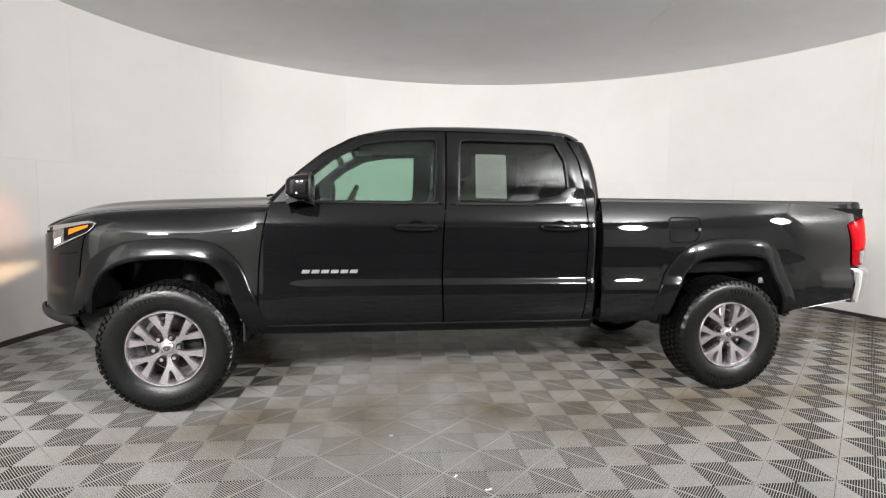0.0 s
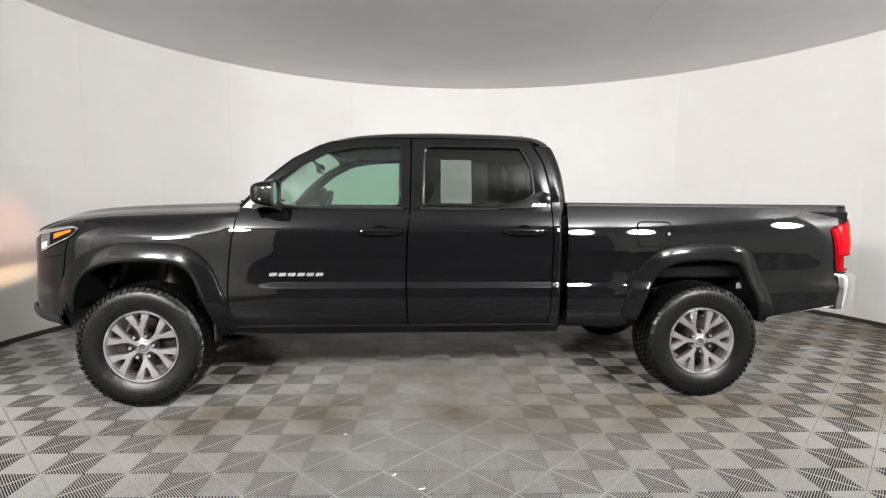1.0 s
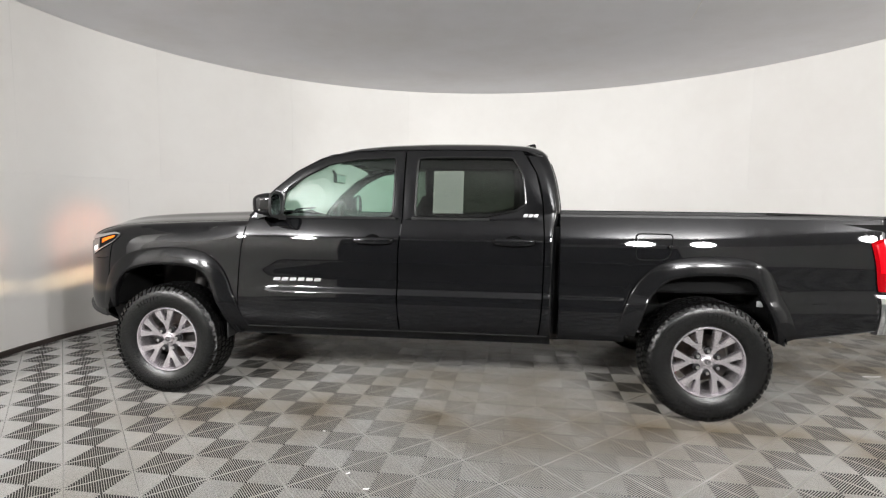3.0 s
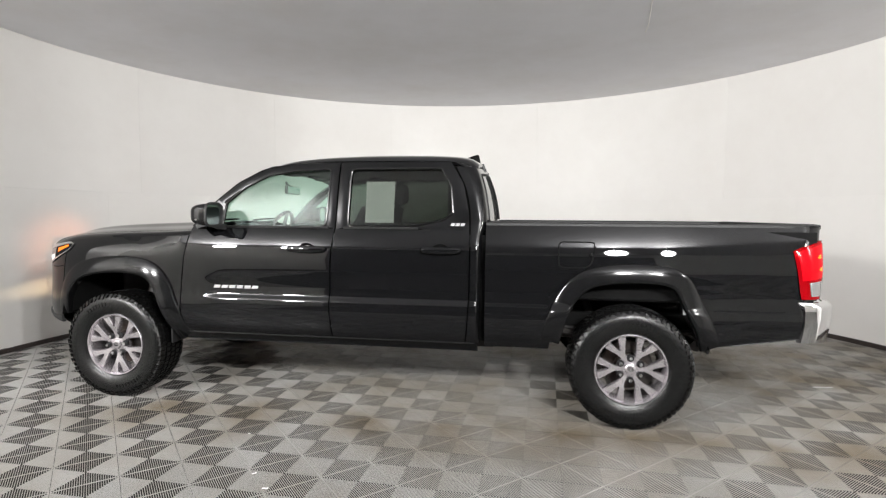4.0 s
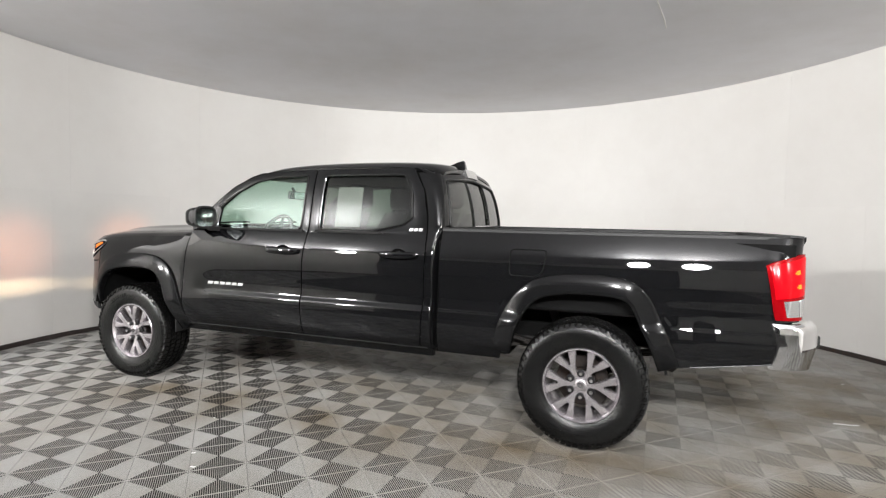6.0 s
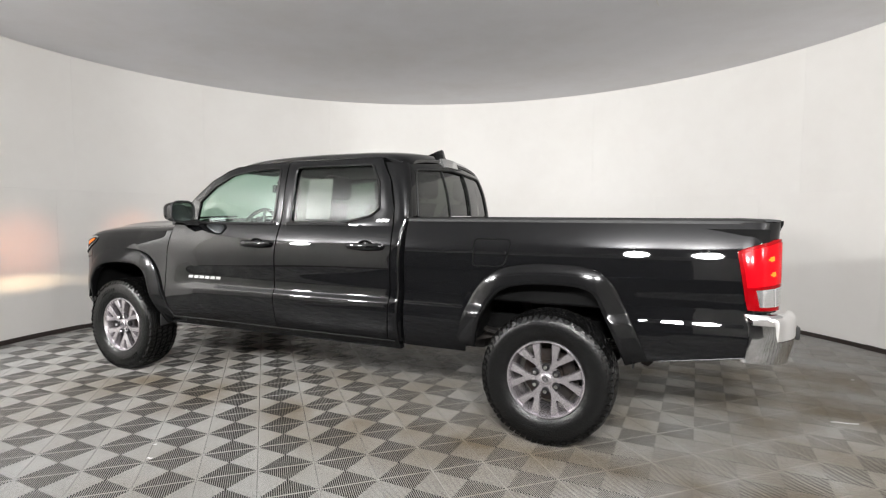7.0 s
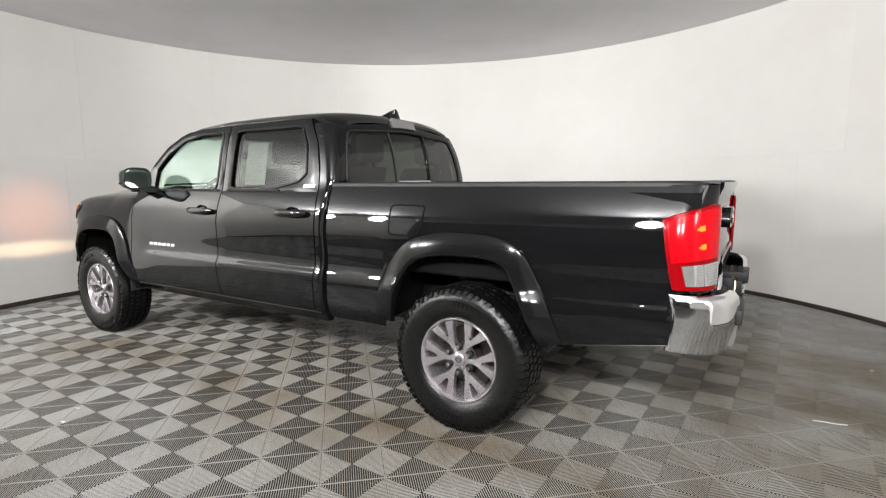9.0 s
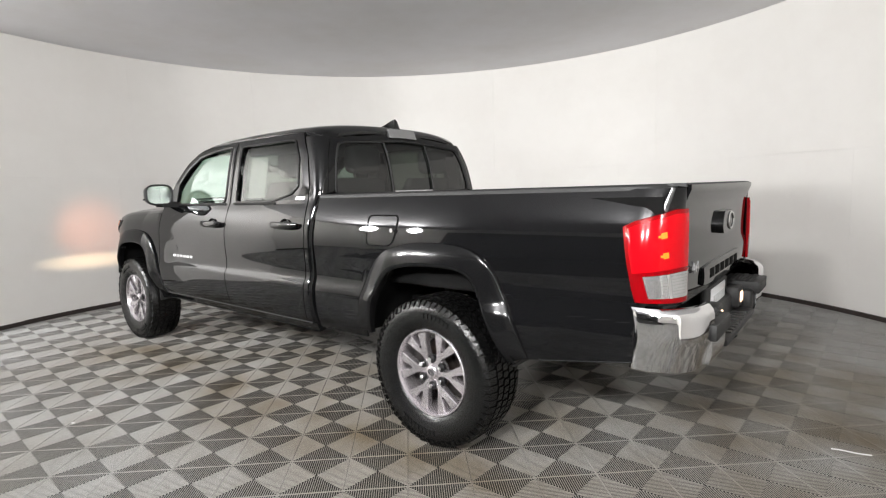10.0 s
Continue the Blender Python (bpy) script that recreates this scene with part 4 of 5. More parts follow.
for s in (-1, 1):
    lamp = part("tail_light", mesh_of("tail_light", *tail_lens(s, 0.03, 1.0, 0, 1, 0.006), RED), truck, "red tail light lit from within")
    part("reverse_lens", mesh_of("reverse_lens", *tail_lens(s, 0.22, 0.93, 0.06, 0.335, 0.009, depth=0.006), CLEARLENS), lamp, "clear ribbed reversing lens")
    part("lens_divider", mesh_of("lens_divider", *tail_lens(s, 0.16, 0.98, 0.345, 0.365, 0.0095, depth=0.006), RED), lamp)
    for k in range(7):
        part("lens_rib", mesh_of("lens_rib", *tail_lens(s, 0.26, 0.90, 0.09 + k * 0.034, 0.102 + k * 0.034, 0.011, 12, 2, 0.003), CLEARLENS), lamp)
    part("lens_post", mesh_of("lens_post", *tail_lens(s, 0.52, 0.56, 0.06, 0.335, 0.0115, 3, 8, 0.004), CHROME), lamp)
    part("inner_reflector", mesh_of("inner_reflector", *tail_lens(s, 0.085, 0.965, 0.385, 0.955, 0.0085, depth=0.004), RED_INNER), lamp, "brighter lit red reflector")
    for v in (0.52, 0.74):
        part("bulb", mesh_of("bulb", *tail_lens(s, 0.51, 0.575, v - 0.006, v + 0.056, 0.0105, 6, 4, 0.004), BULB), lamp, "glowing orange bulb")
        part("bulb_stem", mesh_of("bulb_stem", *tail_lens(s, 0.48, 0.515, v + 0.012, v + 0.036, 0.0105, 5, 4, 0.004), BULB), lamp)

GATE_X = 2.920
gate_prof = curve([(0.80, -0.012), (0.86, -0.004), (0.93, -0.002), (1.00, -0.010), (1.18, -0.006), (1.235, 0.004), (1.262, 0.016), (1.282, 0.016)])


def gate_at(u, v):
    z = lerp(0.815, 1.282, v)
    y = lerp(-0.684, 0.684, u)
    return (GATE_X + gate_prof(z) - 0.004 * (y / 0.67) ** 2, y, z)


tailgate = part("tailgate", mesh_of("tailgate", *shell(24, 24, gate_at, lambda p: (-1, 0, 0), 0.05), PAINT), truck, "closed black tailgate")
part("tailgate_cap", mesh_of("tailgate_cap", *shell(20, 4, lambda u, v: (lerp(2.83, 2.93, v) - 0.012 * (2 * u - 1) ** 2, lerp(-0.70, 0.70, u), 1.286 + 0.004 * math.sin(v * 3.14)), lambda p: (0, 0, -1), 0.012), PLASTIC), tailgate)
hand = round_corners([(-0.13, 1.045), (0.13, 1.045), (0.155, 1.085), (0.12, 1.15), (-0.12, 1.15), (-0.155, 1.085)], 0.02)
part("tailgate_handle", mesh_of("tailgate_handle", *prism(hand, lambda p: (GATE_X + 0.018, p[0] + 0.04, p[1]), (-0.04, 0, 0)), GLOSS), tailgate, "gloss black tailgate handle")
emblem = [(-0.060 * math.cos(a), 1.10 + 0.040 * math.sin(a)) for a in [2 * math.pi * k / 24 for k in range(24)]]
part("emblem", mesh_of("emblem", *tube([(GATE_X + 0.020, y + 0.06, z) for y, z in emblem], 0.005, 6, True), CHROME), tailgate, "chrome oval emblem")
part("stamped_band", mesh_of("stamped_band", *shell(20, 5, lambda u, v: (GATE_X + 0.006 + 0.003 * math.sin(math.pi * v), lerp(-0.42, 0.42, u), lerp(0.842, 0.932, v) + 0.008 * (1 - 2 * v) * abs(2 * u - 1) ** 6), lambda p: (-1, 0, 0), 0.012), PAINT), tailgate)
for k in range(6):
    y0 = -0.33 + k * 0.11
    part("letter_bar", box("letter_bar", GATE_X - 0.006, GATE_X + 0.011, y0 + 0.016, y0 + 0.094, 0.866, 0.908, DARK, 0.003), tailgate, "large dark letter kept as a plain bar")
sign = bpy.data.curves.new("four_by_four_sign", "FONT")
sign.body, sign.size, sign.extrude, sign.align_x = "4x4", 0.062, 0.003, "CENTER"
sign_ob = new("sign_text", sign)
dg = bpy.context.evaluated_depsgraph_get()
sign_me = bpy.data.meshes.new_from_object(sign_ob.evaluated_get(dg))
bpy.data.objects.remove(sign_ob)
sign_me.materials.clear()
sign_me.materials.append(BADGE)
part("drive_sign", sign_me, tailgate, "silver raised 4x4 sign", pose(GATE_X + 0.003, -0.555, 0.925, 90, 0, 90))

# rear bumper
bumper = part("rear_bumper", box("rear_bumper", 2.76, 2.93, -0.50, 0.50, 0.60, 0.705, PLASTIC, 0.02), truck, "chrome rear bumper with a black step")
for s in (-1, 1):
    def chrome_cap(u, v, s=s):
        z = lerp(0.575, 0.818, v)
        pts = [(2.78, 0.846), (2.86, 0.842), (2.93, 0.816), (2.982, 0.762), (3.005, 0.70), (3.015, 0.64)]
        path = spline([(a, b, 0) for a, b in pts], 6)
        i = u * (len(path) - 1)
        k = min(int(i), len(path) - 2)
        p = path[k].lerp(path[k + 1], i - k)
        tuck = -0.035 * max(0, (0.70 - z) / 0.125) * (0.3 + 0.7 * u)
        top = -0.022 * max(0, (v - 0.86) / 0.14) ** 2
        return (p.x + tuck + top, s * (p.y + top * 0.6 + tuck * 0.2), z)
    part("chrome_end", mesh_of("chrome_end", *shell(26, 14, chrome_cap, lambda p: (-0.7, -s * 0.7, 0), 0.03), CHROME, 50), bumper, "bright chrome bumper end")
    # chrome runs on below the black step pad
    part("chrome_lower", mesh_of("chrome_lower", *shell(10, 8, lambda u, v, s=s: (3.010 + 0.004 * u - 0.030 * max(0, 0.65 - v) ** 2, s * lerp(0.645, 0.42, u), lerp(0.578, 0.672, v)), lambda p: (-1, 0, 0), 0.03), CHROME, 50), bumper)
    part("top_pad", box("top_pad", 2.84, 3.03, s * 0.40, s * 0.665, 0.676, 0.742, PLASTIC, 0.008), bumper, "black ribbed step pad")
    for k in range(5):
        for j in range(3):
            ring = [(2.89 + 0.046 * j + 0.015 * math.cos(w), s * (0.43 + 0.05 * k + 0.019 * math.sin(w)), 0.7435) for w in [2 * math.pi * i / 10 for i in range(10)]]
            part("tread_ring", mesh_of("tread_ring", *tube(ring, 0.0042, 5, True), PLASTIC), bumper)
    part("step_block", box("step_block", 2.88, 3.0, s * 0.35, s * 0.43, 0.585, 0.70, PLASTIC, 0.015), bumper)
    part("lamp_bezel", box("lamp_bezel", 2.90, 2.965, s * 0.195, s * 0.315, 0.630, 0.740, PLASTIC, 0.014), bumper)
    part("bumper_lamp", box("bumper_lamp", 2.953, 2.971, s * 0.222, s * 0.288, 0.655, 0.715, PLATELIT, 0.010), bumper, "small lit number plate lamp")
part("centre_step", box("centre_step", 2.86, 3.015, -0.36, 0.36, 0.575, 0.607, PLASTIC, 0.012), bumper, "black lower step in the middle")
for k in range(9):
    part("tread_rib", box("tread_rib", 2.915, 3.005, -0.235 + 0.055 * k, -0.205 + 0.055 * k, 0.6065, 0.614, PLASTIC, 0.002), bumper)
part("plate_recess", box("plate_recess", 2.87, 2.90, -0.23, 0.23, 0.60, 0.80, PLASTIC, 0.01), bumper)
plate = part("number_plate", box("number_plate", 2.900, 2.906, -0.155, 0.155, 0.625, 0.785, WHITEPAINT, 0.003), bumper, "white number plate with plain bars")
for k in range(6):
    part("plate_bar", box("plate_bar", 2.9065, 2.9085, -0.12 + k * 0.042, -0.09 + k * 0.042, 0.68, 0.745, INK), plate)
hitch = part("tow_hitch", box("tow_hitch", 2.70, 2.95, -0.045, 0.045, 0.495, 0.575, FRAME, 0.008), truck, "black tow hitch receiver")
part("hitch_bar", mesh_of("hitch_bar", *tube([(2.80, -0.5, 0.545), (2.80, 0.5, 0.545)], 0.035, 10), FRAME), hitch)
part("safety_chain_loop", mesh_of("safety_chain_loop", *tube([(2.93, 0.10, 0.54), (2.965, 0.13, 0.50), (2.93, 0.16, 0.47), (2.90, 0.13, 0.50)], 0.010, 6, True), FRAME), hitch)

# bed interior
part("bed_floor", box("bed_floor", 0.90, 2.86, -0.74, 0.74, 0.78, 0.80, PLASTIC), truck)
for s in (-1, 1):
    part("bed_inner_wall", box("bed_inner_wall", 0.90, 2.86, s * 0.775, s * 0.79, 0.80, 1.24, DARK), truck)
    part("bed_wheel_box", box("bed_wheel_box", 1.33, 2.22, s * 0.53, s * 0.774, 0.801, 1.00, DARK, 0.05), truck)
    part("rail_cleat_track", box("rail_cleat_track", 1.0, 2.7, s * 0.755, s * 0.774, 1.17, 1.205, STEEL, 0.003), truck)
part("bed_front_wall", box("bed_front_wall", 0.885, 0.905, -0.77, 0.77, 0.80, 1.27, PLASTIC, 0.004), truck)

# door mirrors
for s in (-1, 1):
    arm = part("mirror_arm", mesh_of("mirror_arm", *shell(8, 8, lambda u, v: (lerp(-1.10, -0.95, u) , s * lerp(0.80, 0.95, v), 1.245 + 0.020 * math.sin(math.pi * u) + 0.008 * v), lambda p: (0, 0, -1), 0.03), PLASTIC), truck)
    mcx, mcy, mcz = -1.005, 0.975, 1.322

    def shellm(u, v, s=s):
        a = 2 * math.pi * u
        b = v * math.pi / 2 * 0.98
        r = math.cos(b) ** 0.5 if v < 1 else 0.0
        sy, sz = 0.099, 0.076
        cy = abs(math.cos(a)) ** 0.5 * math.copysign(1, math.cos(a))
        cz = abs(math.sin(a)) ** 0.5 * math.copysign(1, math.sin(a))
        return (mcx + 0.055 - 0.145 * math.sin(b), s * (mcy + sy * r * cy), mcz + sz * r * cz)
    cap = part("side_mirror", mesh_of("side_mirror", *grid(32, 10, shellm, wrap=True), PAINT, 60), truck, "black door mirror")
    part("mirror_glass", mesh_of("mirror_glass", *prism([(mcy + 0.097 * abs(math.cos(a)) ** 0.6 * math.copysign(1, math.cos(a)), mcz + 0.073 * abs(math.sin(a)) ** 0.6 * math.copysign(1, math.sin(a))) for a in [2 * math.pi * k / 28 for k in range(28)]], lambda p: (mcx + 0.046, s * p[0], p[1]), (-0.006, 0, 0)), MIRROR), cap, "mirror glass")
    part("mirror_rim", mesh_of("mirror_rim", *tube([(mcx + 0.052, s * (mcy + 0.100 * abs(math.cos(a)) ** 0.6 * math.copysign(1, math.cos(a))), mcz + 0.077 * abs(math.sin(a)) ** 0.6 * math.copysign(1, math.sin(a))) for a in [2 * math.pi * k / 28 for k in range(28)]], 0.008, 6, True), PLASTIC), cap)
    part("mirror_strip", mesh_of("mirror_strip", *tube([(mcx - 0.070, s * (mcy - 0.06), mcz - 0.03), (mcx - 0.078, s * (mcy + 0.03), mcz - 0.032), (mcx - 0.02, s * (mcy + 0.096), mcz - 0.034)], 0.007, 6), CHROME), cap)
    part("mirror_sail", mesh_of("mirror_sail", *prism([(-1.19, 1.235), (-0.985, 1.245), (-0.965, 1.395), (-1.03, 1.42)], lambda p: (p[0], s * (half(p[0], p[1]) + 0.004), p[1]), (0, -s * 0.02, 0)), GLOSS), truck)

# wheels
def wheel(x, side):
    root = part("wheel", None, truck, "silver six-spoke alloy wheel with an all-terrain tyre")
    root.matrix_basis = Matrix.Translation((x, side * 0.80, HUB_Z)) @ (pose(0, 0, 0, 0, 0, 180) if side > 0 else Matrix()) @ pose(0, 0, 0, 0, -7 if x < 0 else 30, 0)
    for name, data, label in WHEEL_PARTS:
        ob = part(name, data, root, label)
    return root


def tyre_mesh():
    r, w = TYRE_R - 0.010, 0.132
    prof = [(0.212, -0.098), (0.218, -0.110), (0.232, -0.119), (0.262, -0.131), (0.300, -0.137), (0.330, -0.135), (0.350, -0.128), (r - 0.008, -0.115), (r - 0.001, -0.095), (r, -0.05), (r, 0.05), (r - 0.001, 0.095), (r - 0.008, 0.115), (0.35, 0.128), (0.30, 0.137), (0.25, 0.125), (0.212, 0.098)]
    return revolve(prof, 72)


def tread_mesh():
    pieces = []
    count = 66
    for k in range(count):
        a0 = 2 * math.pi * k / count
        for row, (y0, y1, off, depth, span) in enumerate(((-0.124, -0.078, 0.0, 0.012, 0.80), (-0.072, -0.028, 0.5, 0.010, 0.76), (-0.022, 0.022, 0.15, 0.010, 0.76), (0.028, 0.072, 0.6, 0.010, 0.76), (0.078, 0.124, 0.3, 0.012, 0.80))):
            a = a0 + off * 2 * math.pi / count
            d = span * 2 * math.pi / count
            longer = 0.004 if (k % 2 and row in (0, 4)) else 0.0
            vs = []
            for rr, sh in ((TYRE_R - 0.016, 0.0), (TYRE_R - 0.002 * (k % 3 == 0), 0.002)):
                for aa, yy in ((a, y0), (a + d, y0 + 0.006), (a + d, y1), (a, y1 - 0.006)):
                    drop = 0.010 if (abs(yy) > 0.10) else 0.0
                    wide = math.copysign(longer, yy) if abs(yy) > 0.10 else 0
                    vs.append(((rr - drop) * math.cos(aa), yy + wide, (rr - drop) * math.sin(aa)))
            pieces.append((vs, [(4, 5, 6, 7), (0, 1, 5, 4), (1, 2, 6, 5), (2, 3, 7, 6), (3, 0, 4, 7)]))
        # shoulder lugs on the outer sidewall
        vs = []
        long = 0.026 if k % 2 else 0.018
        for rr, yy in ((TYRE_R - 0.014, -0.118), (TYRE_R - 0.014 - long, -0.1335)):
            for aa in (a0 + 0.02, a0 + 0.80 * 2 * math.pi / count):
                vs.append((rr * math.cos(aa), yy - 0.003, rr * math.sin(aa)))
                vs.append((rr * math.cos(aa), yy + 0.008, rr * math.sin(aa)))
        pieces.append((vs, [(0, 2, 6, 4), (0, 4, 5, 1), (2, 3, 7, 6), (4, 6, 7, 5), (0, 1, 3, 2)]))
    return merge(*pieces)


def letter_bar(a):
    """One raised bar of the unreadable writing on the tyre wall."""
    vs = []
    for y in (-0.1415, -0.130):
        for r, aa in ((0.288, a), (0.288, a + 0.055), (0.312, a + 0.055), (0.312, a)):
            vs.append((r * math.cos(aa), y, r * math.sin(aa)))
    return vs, [(0, 1, 2, 3), (0, 1, 5, 4), (1, 2, 6, 5), (2, 3, 7, 6), (3, 0, 4, 7)]


def rim_barrel():
    prof = [(0.222, -0.104), (0.224, -0.112), (0.220, -0.1175), (0.214, -0.1165), (0.206, -0.100), (0.200, -0.080), (0.196, -0.03), (0.192, 0.06), (0.20, 0.10), (0.214, 0.102)]
    return revolve(prof, 64)


def spoke(angle):
    """One spoke that forks into two arms towards the rim."""
    deg = radians
    out = [(0.060, -22), (0.082, -11), (0.11, -13.0), (0.155, -18.0), (0.206, -21.0), (0.2065, -14.0), (0.206, -7.2), (0.170, -5.2), (0.142, -2.6), (0.134, 0), (0.142, 2.6), (0.170, 5.2), (0.206, 7.2), (0.2065, 14.0), (0.206, 21.0), (0.155, 18.0), (0.11, 13.0), (0.082, 11), (0.060, 22)]
    face = curve([(0.05, -0.088), (0.09, -0.092), (0.14, -0.100), (0.205, -0.104)])
    n = len(out)
    c = [(r * math.cos(deg(a) + angle), r * math.sin(deg(a) + angle), r) for r, a in out]
    vs = []
    for inset, dy in ((0.0035, 0.0), (0.0, 0.006), (0.0, 0.036)):
        for i, (x, z, r) in enumerate(c):
            a, b = Vector(c[i - 1][:2]), Vector(c[(i + 1) % n][:2])
            t = (b - a).normalized()
            nn = Vector((-t.y, t.x))
            vs.append((x + nn.x * inset, face(r) + dy, z + nn.y * inset))
    fs = []
    for k in range(2):
        for i in range(n):
            fs.append((k * n + i, k * n + (i + 1) % n, (k + 1) * n + (i + 1) % n, (k + 1) * n + i))
    # front as a strip between the two sides of each arm
    fs += [(0, 1, 17, 18), (1, 2, 16, 17), (2, 8, 9, 10), (2, 10, 16), (2, 3, 7, 8), (3, 4, 5, 6), (3, 6, 7), (16, 10, 11, 15), (15, 11, 12), (15, 12, 13, 14)]
    return vs, fs


hub_prof = [(0.001, -0.101), (0.030, -0.101), (0.034, -0.098), (0.035, -0.090), (0.042, -0.088), (0.070, -0.087), (0.080, -0.080), (0.080, -0.05)]
cap_prof = [(0.001, -0.1035), (0.024, -0.1035), (0.029, -0.102), (0.0325, -0.0985), (0.0325, -0.09)]
disc_prof = [(0.001, -0.005), (0.08, -0.005), (0.085, 0.012), (0.155, 0.012), (0.157, 0.016), (0.157, 0.034), (0.085, 0.034)]


def lugs():
    out = []
    for k in range(6):
        a = math.pi / 6 + math.pi / 3 * k + math.pi / 6
        cx, cz = 0.0695 * math.cos(a), 0.0695 * math.sin(a)
        vs, fs = tube([(cx, -0.075, cz), (cx, -0.108, cz), (cx, -0.112, cz)], 0.0115, 6)
        out.append((vs, fs))
    return out


# flat dark discs round the nuts, coloured like the shade of recesses
def lug_shade_discs():
    out = []
    for k in range(6):
        a = math.pi / 3 * k + math.pi / 3
        cx, cz = 0.0695 * math.cos(a), 0.0695 * math.sin(a)
        out.append(tube([(cx, -0.0945, cz), (cx, -0.080, cz)], 0.022, 18))
    return out


WHEEL_PARTS = [("tyre", mesh_of("tyre", *tyre_mesh(), RUBBER), "black all-terrain tyre"), ("tread", mesh_of("tread", *tread_mesh(), RUBBER, smooth=False), ""),
               ("rim", mesh_of("rim", *rim_barrel(), ALLOY), "silver alloy rim"), ("hub", mesh_of("hub", *revolve(hub_prof, 40), ALLOY), ""), ("centre_cap", mesh_of("centre_cap", *revolve(cap_prof, 32), ALLOY), ""),
               ("cap_emblem", mesh_of("cap_emblem", *merge(tube([(0.017 * math.cos(2 * math.pi * k / 20), -0.1045, 0.012 * math.sin(2 * math.pi * k / 20)) for k in range(20)], 0.0022, 5, True), tube([(0.007 * math.cos(2 * math.pi * k / 16), -0.1045, 0.012 * math.sin(2 * math.pi * k / 16)) for k in range(16)], 0.002, 5, True)), ALLOY_DARK), ""),
               ("brake_disc", mesh_of("brake_disc", *revolve(disc_prof, 40), STEEL), "dull steel brake disc"),
               ("brake_caliper", box("brake_caliper", 0.07, 0.17, -0.02, 0.05, -0.07, 0.07, FRAME, 0.015), "")]
for centre, n in ((1.9, 7), (5.0, 9)):
    for i in range(n):
        WHEEL_PARTS.append(("tyre_letter", mesh_of("tyre_letter", *letter_bar(centre + (i - n / 2) * 0.085), RUBBER), ""))
for k in range(6):
    WHEEL_PARTS.append(("spoke", mesh_of("spoke", *spoke(math.pi / 3 * k + math.pi / 6), ALLOY, 28), ""))
for pocket in lug_shade_discs():
    WHEEL_PARTS.append(("lug_pocket_shade", mesh_of("lug_pocket_shade", *pocket, ALLOY_DARK), ""))
for k, lug in enumerate(lugs()):
    WHEEL_PARTS.append(("lug_nut", mesh_of("lug_nut", *lug, CHROME), "chrome lug nut"))
for x in (AXLE_F, AXLE_R):
    for s in (-1, 1):
        wheel(x, s)

# chassis
for s in (-1, 1):
    part("frame_rail", mesh_of("frame_rail", *merge(tube([(-2.45, s * 0.40, 0.56), (-2.2, s * 0.40, 0.60), (-1.3, s * 0.42, 0.46), (-0.9, s * 0.47, 0.42), (0.9, s * 0.47, 0.42), (1.3, s * 0.47, 0.52), (1.75, s * 0.47, 0.66), (2.2, s * 0.47, 0.58), (2.75, s * 0.47, 0.56)], 0.055, 4)), FRAME), truck)
    spring = part("leaf_spring", None, truck, "dusty black leaf spring")
    for k in range(4):
        ln = 0.66 - 0.13 * k
        part("leaf", mesh_of("leaf", *grid(14, 5, lambda u, v: (AXLE_R + lerp(-ln, ln, u), s * (0.56 + (0.03 if v in (0.25, 0.5) else -0.03)), 0.52 - 0.012 * k + 0.10 * (2 * u - 1) ** 2 * (ln / 0.66) ** 2 - (0.009 if v in (0.5, 0.75) else 0))), FRAME), spring)
    part("shock_absorber", mesh_of("shock_absorber", *tube([(AXLE_R - 0.10, s * 0.50, 0.36), (AXLE_R - 0.26, s * 0.44, 0.82)], 0.028, 10), FRAME), truck)
    part("front_strut", mesh_of("front_strut", *tube([(AXLE_F, s * 0.58, 0.36), (AXLE_F + 0.02, s * 0.46, 0.86)], 0.05, 12), FRAME), truck)
    part("control_arm", mesh_of("control_arm", *tube([(AXLE_F - 0.02, s * 0.68, 0.33), (AXLE_F + 0.1, s * 0.36, 0.38)], 0.035, 8), FRAME), truck)
    part("label_tag", box("label_tag", 2.135, 2.175, s * 0.715, s * 0.72, 0.70, 0.74, INK, 0.003), truck)
part("rear_axle", mesh_of("rear_axle", *tube([(AXLE_R, -0.70, HUB_Z), (AXLE_R, -0.14, HUB_Z), (AXLE_R, 0.14, HUB_Z), (AXLE_R, 0.70, HUB_Z)], 0.045, 12), FRAME), truck)
diff = bmesh.new()
bmesh.ops.create_uvsphere(diff, u_segments=20, v_segments=12, radius=0.15, matrix=Matrix.Translation((AXLE_R + 0.02, 0, HUB_Z)) @ Matrix.Diagonal((1, 0.85, 0.95, 1)))
part("differential", from_bm("differential", diff, FRAME), truck)
part("drive_shaft", mesh_of("drive_shaft", *tube([(-0.6, 0.05, 0.43), (AXLE_R - 0.1, 0.02, 0.39)], 0.04, 10), FRAME), truck)
part("exhaust_pipe", mesh_of("exhaust_pipe", *tube(spline([(-0.9, 0.25, 0.40), (0.2, 0.30, 0.37), (1.0, 0.33, 0.40), (1.5, 0.40, 0.60), (2.1, 0.42, 0.60), (2.35, 0.62, 0.50), (2.45, 0.78, 0.46)], 5), 0.032, 10), STEEL), truck)
part("muffler", mesh_of("muffler", *tube([(0.35, 0.31, 0.385), (0.37, 0.31, 0.385), (0.98, 0.33, 0.40), (1.0, 0.33, 0.40)], 0.085, 16), STEEL), truck)
part("fuel_tank", box("fuel_tank", 0.05, 1.25, -0.36, -0.02, 0.36, 0.56, FRAME, 0.05), truck)
part("gearbox", box("gearbox", -1.35, -0.55, -0.16, 0.16, 0.34, 0.62, FRAME, 0.05), truck)
